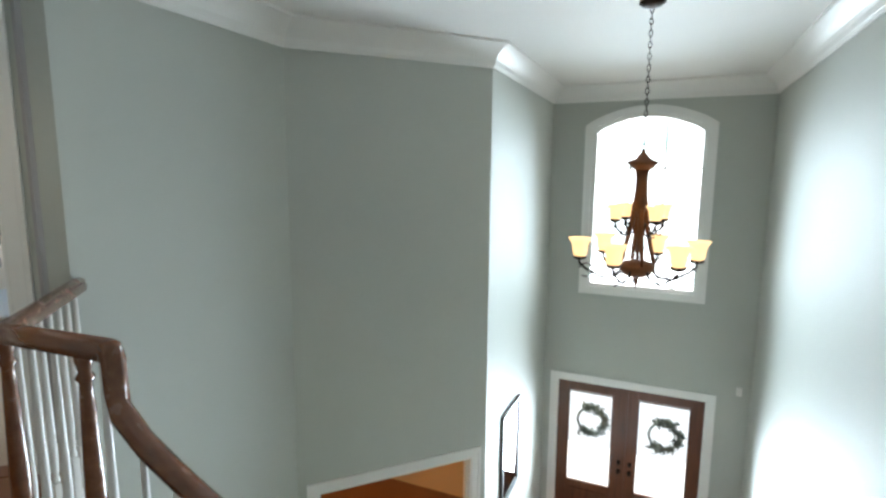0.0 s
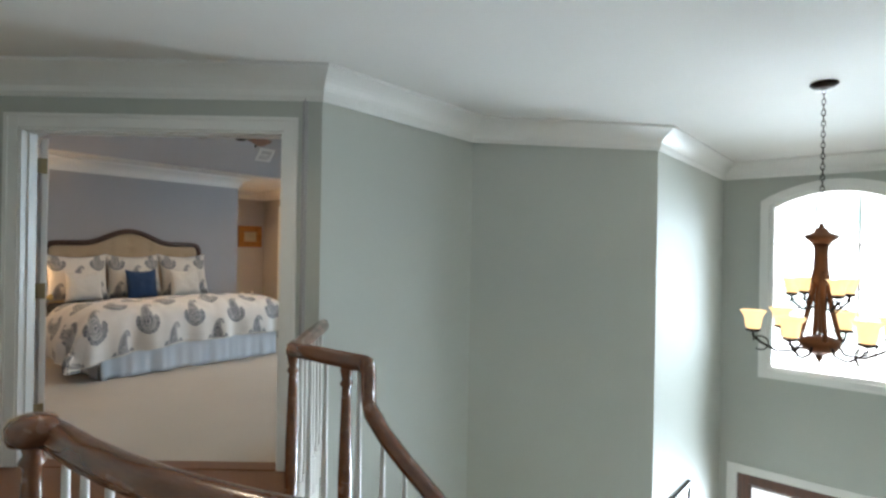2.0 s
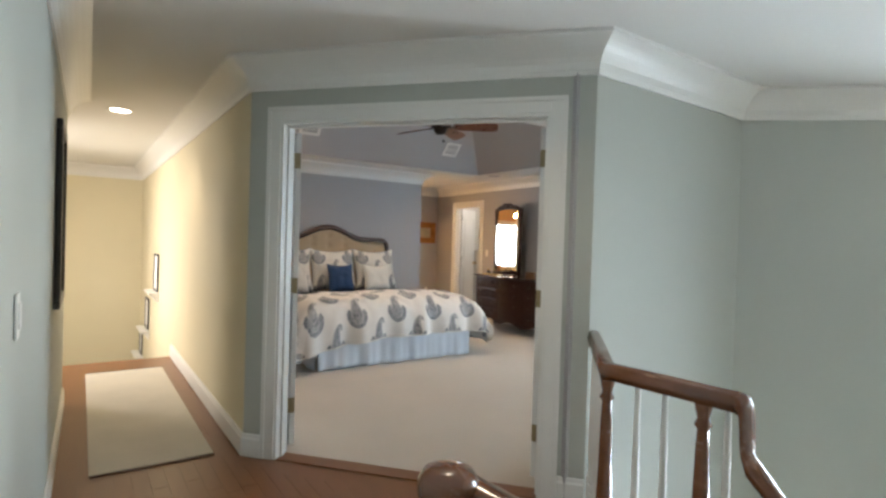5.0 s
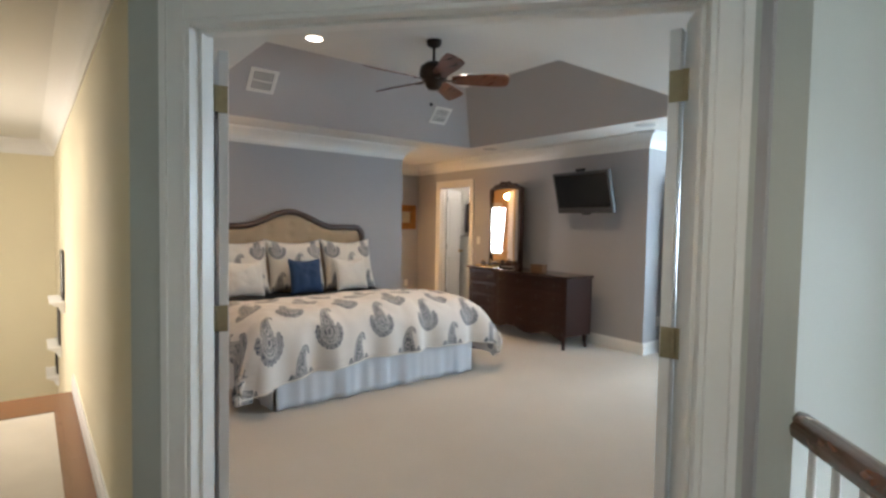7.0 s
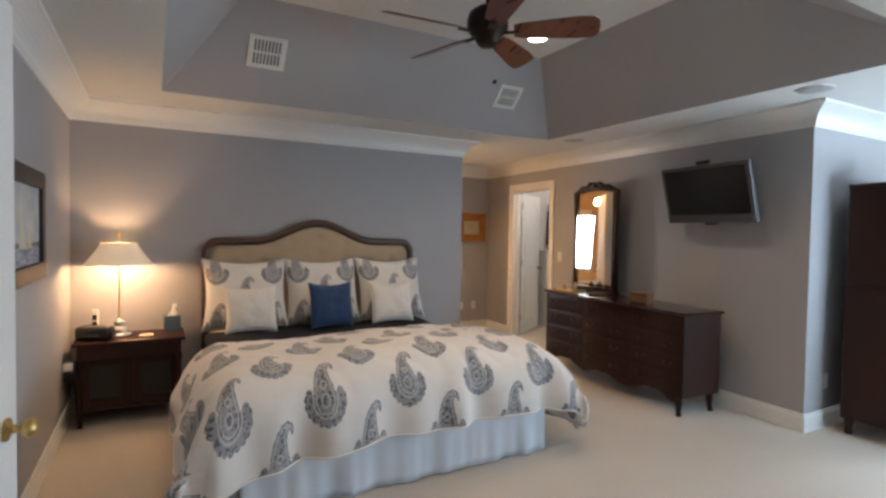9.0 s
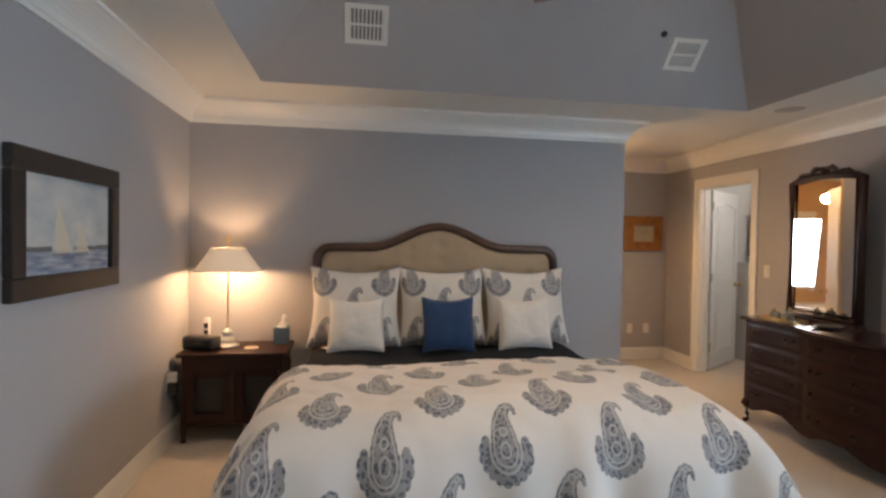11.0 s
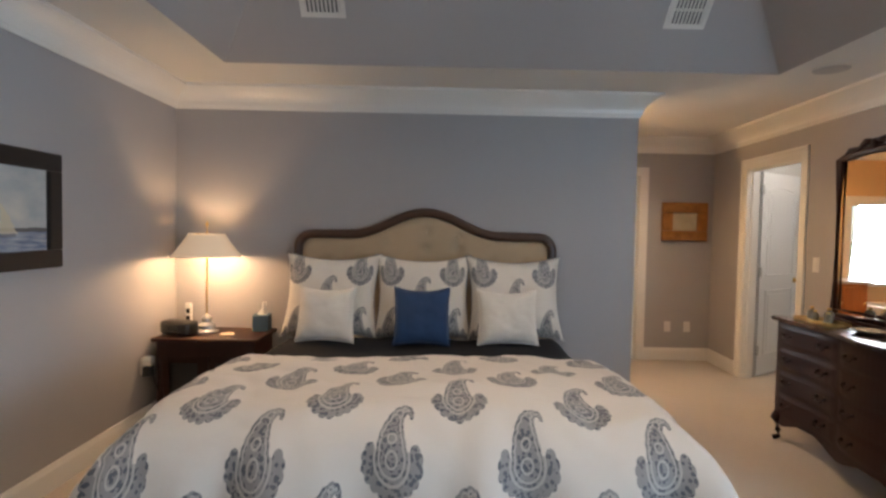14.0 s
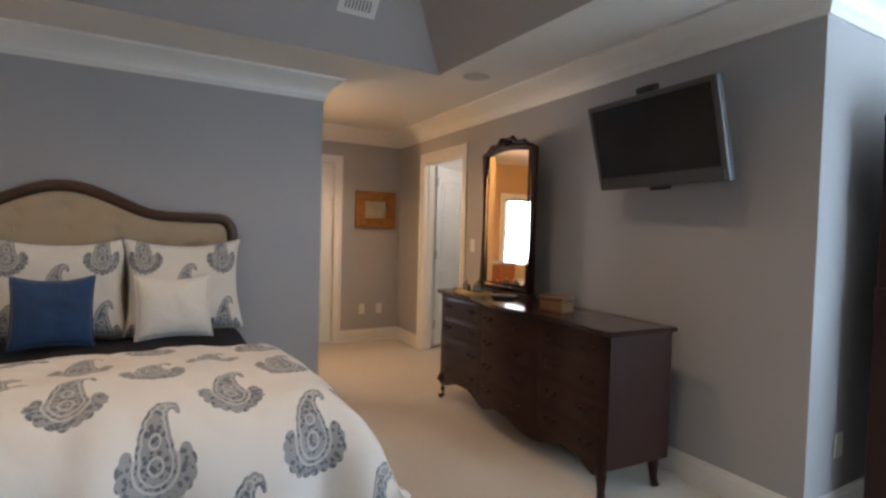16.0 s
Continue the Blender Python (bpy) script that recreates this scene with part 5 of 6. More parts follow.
# ---- bedroom ceiling ----
def make_fan():
    f = thing("ceiling_fan", "dark bronze ceiling fan with five cherry wood blades", "ceiling fan", (-6.385, 3.702, TZ))
    part("canopy", turned([(0.068, 0.0), (0.070, -0.012), (0.060, -0.045), (0.030, -0.062), (0.014, -0.066)], 20), BRONZE, f, "", True)
    part("downrod", turned([(0.013, -0.06), (0.013, -0.22)], 12), BRONZE, f, "", True)
    part("motor", turned([(0.02, -0.185), (0.065, -0.195), (0.115, -0.23), (0.128, -0.27), (0.128, -0.325), (0.105, -0.36), (0.080, -0.375), (0.070, -0.41), (0.045, -0.435), (0.012, -0.44)], 24), BRONZE, f, "dark bronze motor housing", True)
    for k in range(5):
        rot = Matrix.Rotation(radians(50.4 + 72 * k), 4, "Z")
        bm = bmesh.new()
        box(bm, 0.085, -0.018, -0.361, 0.20, 0.018, -0.351, 0.003, rot)
        part("blade_iron", bm, BRONZE, f, "", True)
        bm = bmesh.new()
        out = [(0.165, -0.050), (0.22, -0.064), (0.55, -0.088), (0.645, -0.084), (0.675, -0.055), (0.682, 0.0), (0.675, 0.055), (0.645, 0.084), (0.55, 0.088), (0.22, 0.064), (0.165, 0.050)]
        prism(bm, out, -0.004, 0.004, "z")
        m = rot @ Matrix.Translation((0, 0, -0.347)) @ Matrix.Rotation(radians(-21), 4, "X")
        for v in bm.verts:
            v.co = m @ v.co
        part("blade", bm, CHERRY, f, "cherry wood blade")
    return f


make_fan()


def make_downlight(x, y, z, label, r=0.075):
    d = thing("recessed_downlight", label, "downlight", (x, y, z), 0, "recessed downlights")
    bm = bmesh.new()
    prof = [(r + 0.018, -0.001), (r + 0.016, -0.006), (r, -0.007), (r - 0.002, -0.001)]
    rings = []
    for pr, pz in prof:
        rings.append([bm.verts.new((pr * math.cos(2 * math.pi * k / 28), pr * math.sin(2 * math.pi * k / 28), pz)) for k in range(28)])
    for a, b in zip(rings, rings[1:]):
        for k in range(28):
            bm.faces.new((a[k], a[(k + 1) % 28], b[(k + 1) % 28], b[k]))
    part("ring", bm, WHITEP, d, "", True)
    part("lens", turned([(r - 0.002, -0.003), (r * 0.8, -0.005), (r * 0.3, -0.0055)], 24), BULB, d, "glowing lens", True)
    return d


for x, y in ((-7.04, 2.85), (-7.05, 4.63), (-5.76, 2.78), (-5.71, 4.58)):
    make_downlight(x, y, TZ, "lit recessed downlight in the tray ceiling")
# Added fixture for the alcove fill beam, kept out of view.
make_downlight(-9.2, 4.98, BZ, "added downlight, out of view, for the warm alcove fill")
make_downlight(-2.74, 1.33, HZ, "lit recessed downlight in the hall ceiling", 0.085)
make_downlight(-6.73, 0.50, HZ, "lit recessed downlight in the hall ceiling", 0.085)


def make_vent(x, y, w, h):
    """A register on the west slope of the tray."""
    dx, dz = UPX0 - LOX0, TZ - BZ
    tilt = math.atan2(dz, dx)
    z = BZ + (x - LOX0) * dz / dx
    v = thing("air_vent", "white louvred air vent on the sloped ceiling", "air vent", (x, y, z), 0, "ceiling vents")
    m = Matrix.Rotation(-tilt, 4, "Y")

    def slab(rows, bevel=0.0):
        bm = bmesh.new()
        for r in rows:
            box(bm, *r, bevel, m)
        return bm
    part("backing", slab([(-h / 2 + 0.01, -w / 2 + 0.01, -0.002, h / 2 - 0.01, w / 2 - 0.01, 0.0)]), HOLESHADE, v)
    for r in ((-h / 2, -w / 2, -0.012, -h / 2 + 0.03, w / 2, -0.001), (h / 2 - 0.03, -w / 2, -0.012, h / 2, w / 2, -0.001),
              (-h / 2 + 0.03, -w / 2, -0.012, h / 2 - 0.03, -w / 2 + 0.03, -0.001), (-h / 2 + 0.03, w / 2 - 0.03, -0.012, h / 2 - 0.03, w / 2, -0.001)):
        part("frame", slab([r], 0.002), WHITEP, v)
    n = 9
    for k in range(n):
        y0 = -w / 2 + 0.036 + (w - 0.072) * k / (n - 1)
        part("slat", slab([(-h / 2 + 0.03, y0 - 0.006, -0.011, h / 2 - 0.03, y0 + 0.004, -0.006)]), WHITEP, v)
    part("crossbar", slab([(-0.008, -w / 2 + 0.03, -0.013, 0.008, w / 2 - 0.03, -0.010)]), WHITEP, v)
    return v


make_vent(-7.69, 2.61, 0.27, 0.25)
make_vent(-7.71, 4.81, 0.25, 0.23)
sm = thing("smoke_sensor", "small dark round sensor on the sloped ceiling", "sensor", (-7.62, 4.60, BZ + (-7.62 - LOX0) * (TZ - BZ) / (UPX0 - LOX0) - 0.004))
part("dome", turned([(0.022, 0.0), (0.020, -0.012), (0.008, -0.018)], 14, Matrix.Rotation(-math.atan2(TZ - BZ, UPX0 - LOX0), 4, "Y")), BLACKP, sm, "", True)
for x, y in ((-5.52, 5.76), (-7.84, 5.78)):
    sp = thing("ceiling_speaker", "flat round grey speaker grille in the ceiling border", "speaker", (x, y, BZ), 0, "ceiling speakers")
    part("rim", turned([(0.115, 0), (0.115, -0.006), (0.105, -0.008), (0.104, -0.002)], 28), WHITEP, sp, "", True)
    part("grille", turned([(0.104, -0.002), (0.102, -0.006), (0.05, -0.007), (0.002, -0.007)], 28), GREYGRILLE, sp, "", True)


# ---- windows ----
def make_window(name, m, w, z0, z1, cols, rows, label, sash_rail=True, wall_depth=0.12, casing_w=0.08):
    """A white window filling a hole; m maps local x along the wall, y out of the room, z up. The hole runs from x 0 to w."""
    win = thing(name, label, "window")
    win.matrix_world = m
    win["kind"] = "structure"

    def bar(nm, r, bevel=0.003, mat=TRIM, parent=win):
        return part(nm, boxes([r], bevel), mat, parent)
    f = 0.05
    for r in ((0, 0.03, z0, f, wall_depth, z1), (w - f, 0.03, z0, w, wall_depth, z1), (f, 0.03, z0, w - f, wall_depth, z0 + f), (f, 0.03, z1 - f, w - f, wall_depth, z1)):
        bar("window_frame", r)
    for r in ((-casing_w, -0.02, z0 - casing_w, 0.0, 0.0, z1 + casing_w), (w, -0.02, z0 - casing_w, w + casing_w, 0.0, z1 + casing_w), (0.0, -0.02, z1, w, 0.0, z1 + casing_w)):
        bar("casing", r)
    bar("window_sill", (-casing_w, -0.05, z0 - 0.035, w + casing_w, 0.03, z0))
    for c in range(1, cols):
        x = f + (w - 2 * f) * c / cols
        bar("muntin", (x - 0.011, 0.06, z0 + f, x + 0.011, 0.085, z1 - f), 0.002)
    for r in range(1, rows):
        z = z0 + f + (z1 - z0 - 2 * f) * r / rows
        t = 0.022 if (sash_rail and r == rows // 2) else 0.011
        bar("muntin", (f, 0.062, z - t, w - f, 0.087, z + t), 0.002)
    pane = part("pane", boxes([(f, 0.072, z0 + f, w - f, 0.076, z1 - f)]), GLASS, win, "clear glass")
    pane.visible_shadow = False
    return win


make_window("window_bay_north", Matrix.Translation((-4.61, 8.72, 0)), 1.25, 0.6, 2.1, 3, 4, "white sash window in the bay")
make_window("window_bay_east", Matrix.Translation((-3.2, 7.30, 0)) @ Matrix.Rotation(radians(-90), 4, "Z"), 1.2, 0.6, 2.1, 3, 4, "white sash window in the bay", wall_depth=0.08)
make_window("window_bathroom", Matrix.Translation((-11.6, 2.45, 0)) @ Matrix.Rotation(radians(90), 4, "Z"), 0.75, 0.8, 1.9, 2, 2, "white bathroom window")
make_window("window_hall", Matrix.Translation((-7.7, -1.6, 0)) @ Matrix.Rotation(radians(180), 4, "Z"), 1.4, 0.8, 2.2, 3, 4, "white sash window in the hall nook")


# ---- bathroom and closet, seen through doors and in the mirror ----
def make_vanity():
    v = thing("bathroom_vanity", "orange-brown wooden bathroom vanity with a pale top", "vanity", (-11.58, 4.0, 0))
    part("cabinet", boxes([(0, -0.62, 0.08, 0.55, 0.62, 0.84)], 0.005), VANITY, v)
    part("toe_kick", boxes([(0, -0.60, 0.0, 0.48, 0.60, 0.08)]), HOLESHADE, v)
    part("countertop", boxes([(0, -0.65, 0.84, 0.58, 0.65, 0.875)], 0.006), TILE, v)
    for k in range(4):
        y = -0.60 + 0.305 * k
        d = part("door", boxes([(0.55, y, 0.12, 0.57, y + 0.285, 0.80)], 0.005), VANITY, v)
        part("knob", turned([(0.012, 0), (0.016, 0.012), (0.006, 0.02)], 10, Matrix.Translation((0.57, y + 0.03, 0.6)) @ Matrix.Rotation(radians(90), 4, "Y")), BRASS, d, "", True)
    return v


make_vanity()
bt = thing("bathtub", "white built-in bathtub under the bathroom window", "bathtub", (-11.2, 2.3, 0))
part("tub", boxes([(-0.38, -0.9, 0.0, 0.42, -0.83, 0.55), (-0.38, 0.83, 0.0, 0.42, 0.9, 0.55), (-0.38, -0.83, 0.0, -0.31, 0.83, 0.55), (0.35, -0.83, 0.0, 0.42, 0.83, 0.55), (-0.31, -0.83, 0.0, 0.35, 0.83, 0.15)], 0.02), WHITEP, bt)
sh = thing("closet_shelves", "white closet shelving with a dark hanging row below", "shelving", (-8.6, 8.0, 0))
for z in (1.2, 1.5, 1.8):
    part("shelf", boxes([(-0.95, -0.16, z, 0.95, 0.19, z + 0.02)], 0.002), TRIM, sh)
for x in (-0.96, 0.0, 0.94):
    part("upright", boxes([(x, -0.16, 0.0, x + 0.02, 0.19, 1.82)], 0.002), TRIM, sh)
rng = random.Random(5)
for k in range(18):
    x = -9.5 + 0.10 * k
    g = thing("hanging_garment", "dark garment hanging in the closet", "clothes", (x, 7.92, 0.25), rng.uniform(-12, 12), "clothes in the closet")
    bm = bmesh.new()
    prism(bm, [(-0.20, 0.0), (0.20, 0.0), (0.17, 0.78), (0.05, 0.88), (-0.05, 0.88), (-0.17, 0.78)], -0.02, 0.02 + 0.015 * rng.random(), "x")
    part("cloth", bm, CLOTHES, g)
    bm = bmesh.new()
    tube(bm, [(0, 0, 0.87), (0, 0, 0.93), (0, 0.02, 0.955), (0, 0.0, 0.97)], 0.003, 5)
    part("hook", bm, STEEL, g)
for k in range(6):
    g = thing("hanging_garment", "dark garment hanging in the closet", "clothes", (-10.02, 7.42 + 0.11 * k, 1.30), 90 + rng.uniform(-12, 12), "clothes in the closet")
    bm = bmesh.new()
    prism(bm, [(-0.20, 0.0), (0.20, 0.0), (0.17, 0.52), (0.05, 0.62), (-0.05, 0.62), (-0.17, 0.52)], -0.02, 0.02 + 0.015 * rng.random(), "x")
    part("cloth", bm, CLOTHES, g)
    bm = bmesh.new()
    tube(bm, [(0, 0, 0.61), (0, 0, 0.67), (0, 0.02, 0.695), (0, 0.0, 0.71)], 0.003, 5)
    part("hook", bm, STEEL, g)
ss = thing("shoe_shelf", "low white closet shelf unit with dark boxes", "shelving", (-10.28, 7.74, 0))
for z in (0.30, 0.60, 0.90, 1.20):
    part("shelf", boxes([(0, -0.40, z, 0.34, 0.40, z + 0.02)], 0.002), TRIM, ss)
for y in (-0.42, 0.40):
    part("side_panel", boxes([(0, y, 0.0, 0.34, y + 0.02, 1.22)], 0.002), TRIM, ss)
rail = thing("clothes_rail", "thin steel clothes rail in the closet", "rail", (-10.02, 7.45, 2.0))
bm = bmesh.new()
tube(bm, [(0, -0.13, 0), (0, 0.74, 0)], 0.012, 8)
part("bar", bm, STEEL, rail)
for z in (0.32, 0.62, 0.92):
    for y in (7.48, 7.98):
        b = thing("storage_box", "dark storage box on a closet shelf", "box", (-10.10, y, z), 0, "boxes in the closet")
        part("carton", boxes([(-0.13, -0.13, 0, 0.13, 0.13, 0.14)], 0.01), BLACKP if y > 7.3 else CLOTHES, b)
        part("lid", boxes([(-0.138, -0.138, 0.142, 0.138, 0.138, 0.17)], 0.006), BLACKP, b)
for x, z, w, c in ((-9.25, 1.22, 0.35, BLACKP), (-8.8, 1.52, 0.3, CLOTHES), (-9.3, 1.82, 0.4, CLOTHES), (-8.3, 1.22, 0.4, CLOTHES)):
    b = thing("storage_box", "dark storage box on a closet shelf", "box", (x, 8.02, z), 0, "boxes in the closet")
    part("carton", boxes([(-w / 2, -0.14, 0, w / 2, 0.13, 0.17)], 0.01), c, b)
    part("lid", boxes([(-w / 2 - 0.008, -0.148, 0.172, w / 2 + 0.008, 0.138, 0.20)], 0.006), c, b)
# Added fixture for the closet fill lamp, out of view.
cl = thing("closet_fill_fixture", "added flush white closet ceiling light, out of view", "ceiling light", (-8.9, 7.1, BZ - 0.06))
part("base", turned([(0.14, 0.0), (0.14, -0.02), (0.12, -0.025)], 24), WHITEP, cl, "", True)
bl = thing("bath_light", "small frosted bathroom ceiling light", "ceiling light", (-9.7, 4.1, BZ - 0.012))
part("base", turned([(0.10, 0.0), (0.10, -0.02), (0.08, -0.03)], 24), BRASS, bl, "", True)


# ---- stairs, rails and foyer ----
STEP_A, RISE = 9.85, 0.1822


def make_stairs():
    st = thing("curved_staircase", "curved oak staircase with white risers going down to the foyer", "staircase")
    for k in range(17):
        a0, a1 = -90 + STEP_A * k, -90 + STEP_A * (k + 1)
        z = -RISE * (k + 1)
        bm = bmesh.new()
        pts = [on_arc(OUT_R - 0.01, a0 + (a1 - a0) * q / 3) for q in range(4)] + [on_arc(IN_R, a1 - (a1 - a0 + 0.6) * q / 2) for q in range(3)]
        prism(bm, pts, z - 0.03, z, "z")
        part("tread", bm, OAK, st)
        bm = bmesh.new()
        prism(bm, [on_arc(OUT_R - 0.01, a0), on_arc(OUT_R - 0.01, a0 + 0.5), on_arc(IN_R, a0 + 0.9), on_arc(IN_R, a0)], z, z + RISE - 0.03, "z")
        part("riser", bm, TRIM, st)
    for r, th in ((IN_R - 0.03, 0.03), (OUT_R - 0.01, 0.03)):
        bm = bmesh.new()
        for k in range(17):
            a0, a1 = -90 + STEP_A * k, -90 + STEP_A * (k + 1)
            zt, zb = -RISE * k, -RISE * (k + 1)
            q = [on_arc(r, a0), on_arc(r, a1), on_arc(r + th, a1), on_arc(r + th, a0)]
            prism(bm, q, zb - 0.25, zt - 0.03, "z")
        part("stringer", bm, TRIM, st)
    return st


make_stairs()


def rail_profile(bm, pts, w=0.062, h=0.062):
    """A moulded handrail along points that give its top."""
    prof = [(-w / 2, -h), (-w / 2 - 0.004, -h * 0.55), (-w / 2 + 0.004, -h * 0.40), (-w / 2 + 0.002, -h * 0.18), (-w * 0.28, -0.004), (0, 0.0),
            (w * 0.28, -0.004), (w / 2 - 0.002, -h * 0.18), (w / 2 - 0.004, -h * 0.40), (w / 2 + 0.004, -h * 0.55), (w / 2, -h)]
    P = [Vector(p) for p in pts]
    rings = []
    for i, p in enumerate(P):
        d = P[min(i + 1, len(P) - 1)] - P[max(i - 1, 0)]
        flat = Vector((d.x, d.y, 0)).normalized()
        if i not in (0, len(P) - 1):
            a = Vector((P[i].x - P[i - 1].x, P[i].y - P[i - 1].y, 0))
            b = Vector((P[i + 1].x - P[i].x, P[i + 1].y - P[i].y, 0))
            if a.length > 1e-5 and b.length > 1e-5:
                flat = (a.normalized() + b.normalized()).normalized()
        n = Vector((flat.y, -flat.x, 0))
        rings.append([bm.verts.new(p + n * o + Vector((0, 0, z))) for o, z in prof])
    k = len(prof)
    for a, b in zip(rings, rings[1:]):
        for j in range(k):
            f = bm.faces.new((a[j], a[(j + 1) % k], b[(j + 1) % k], b[j]))
    bm.faces.new(rings[0])
    bm.faces.new(rings[-1])


def newel(parent, x, y, z0, top, r=0.030, name="newel_post"):
    h = top - z0
    bm = bmesh.new()
    box(bm, x - r * 1.05, y - r * 1.05, z0, x + r * 1.05, y + r * 1.05, z0 + 0.16, 0.004)
    lathe(bm, [(r * 0.7, 0.16), (r * 1.1, 0.175), (r * 0.75, 0.20), (r * 1.0, 0.30), (r * 1.02, 0.42), (r * 0.72, h - 0.16), (r * 0.62, h - 0.10), (r * 0.95, h - 0.085), (r * 0.62, h - 0.065), (r * 0.9, h - 0.03), (r * 0.9, h)], 14, Matrix.Translation((x, y, z0)))
    return part(name, bm, RAILW, parent, "turned red-brown newel post", True)


def baluster(parent, x, y, z0, top):
    h = top - z0
    bm = bmesh.new()
    s = 0.0155
    box(bm, x - s, y - s, z0, x + s, y + s, z0 + 0.20, 0.002)
    lathe(bm, [(s * 0.8, 0.20), (s * 1.05, 0.21), (s * 0.7, 0.23), (s * 1.0, 0.32), (s * 0.62, h - 0.02), (s * 0.62, h)], 10, Matrix.Translation((x, y, z0)))
    return part("baluster", bm, TRIM, parent, "white turned baluster", True)


RT = 0.932


def even(pts, gap, start):
    """Plan points every gap metres along a line of plan points."""
    out, need = [], start
    for p, q in zip(pts, pts[1:]):
        p, q = Vector(p[:2]), Vector(q[:2])
        L = (q - p).length
        s = need
        while s < L:
            out.append(tuple(p + (q - p) * (s / L)))
            s += gap
        need = s - L
    return out


def make_landing_rail():
    r = thing("landing_railing", "red-brown guard rail with white balusters from the wall to the stairhead", "railing")
    line = [(-3.05, 2.47, RT), (-2.515, 1.90, RT), (-2.04, 1.93, RT)]
    bm = bmesh.new()
    rail_profile(bm, line)
    part("handrail", bm, RAILW, r, "", True)
    newel(r, -2.515, 1.90, -0.012, RT - 0.05)
    newel(r, -2.15, 1.922, -0.012, RT - 0.05)
    for x, y in even(line, 0.105, 0.07):
        if min(math.hypot(x + 2.515, y - 1.90), math.hypot(x + 2.15, y - 1.922)) > 0.06:
            baluster(r, x, y, -0.012, RT - 0.055)
    return r


make_landing_rail()


def make_stair_rail():
    r = thing("stair_railing", "red-brown stair handrail with a gooseneck over white balusters", "railing")
    pts = [(-2.045, 1.93, RT), (-2.025, 1.928, RT - 0.004), (-2.016, 1.926, RT - 0.03), (-2.010, 1.924, 0.81), (-1.998, 1.922, 0.755)]
    slope = RISE / radians(STEP_A)
    bm = bmesh.new()
    arc = []
    for k in range(0, 34):
        a = -86.2 + 4.6 * k
        p = on_arc(IN_R, a)
        arc.append((p[0], p[1], 0.735 - radians(a + 85.5) * slope))
    rail_profile(bm, pts + arc[1:])
    part("handrail", bm, RAILW, r, "", True)
    for k in range(17):
        for q in (0.3, 0.8):
            a = -90 + STEP_A * (k + q)
            if a < -84:
                continue
            p = on_arc(IN_R, a)
            baluster(r, p[0], p[1], -RISE * (k + 1), 0.735 - radians(a + 85.5) * slope - 0.06)
    return r


make_stair_rail()


def make_balcony_rail():
    r = thing("balcony_railing", "curved red-brown balcony rail on white balusters with a round-capped newel", "railing")
    line = [(-2.06, 0.85, RT - 0.005)] + [(*on_arc(OUT_R, a), RT - 0.02) for a in range(-88, -24, 4)] + [(0.40, EDGE[-1][1], RT - 0.02)]
    bm = bmesh.new()
    rail_profile(bm, line, 0.066, 0.064)
    part("handrail", bm, RAILW, r, "", True)
    newel(r, -2.055, 0.825, -0.012, RT - 0.03, 0.034)
    bm = turned([(0.030, RT - 0.075), (0.052, RT - 0.065), (0.060, RT - 0.045), (0.060, RT - 0.02), (0.050, RT - 0.004), (0.030, RT + 0.004), (0.012, RT + 0.006)], 20, Matrix.Translation((-2.055, 0.825, 0)))
    part("cap", bm, RAILW, r, "round turned newel cap", True)
    for x, y in even(line, 0.118, 0.10):
        baluster(r, x, y, -0.012, RT - 0.08)
    return r


make_balcony_rail()
bm = bmesh.new()
sweep(bm, [(0.0, -0.30), (0.02, -0.30), (0.02, -0.03), (0.0, -0.03)], [C1, (-2.525, 1.88), (-2.06, 1.90)][::-1])
structure("trim_landing_edge", bm, TRIM, "white fascia of the landing")


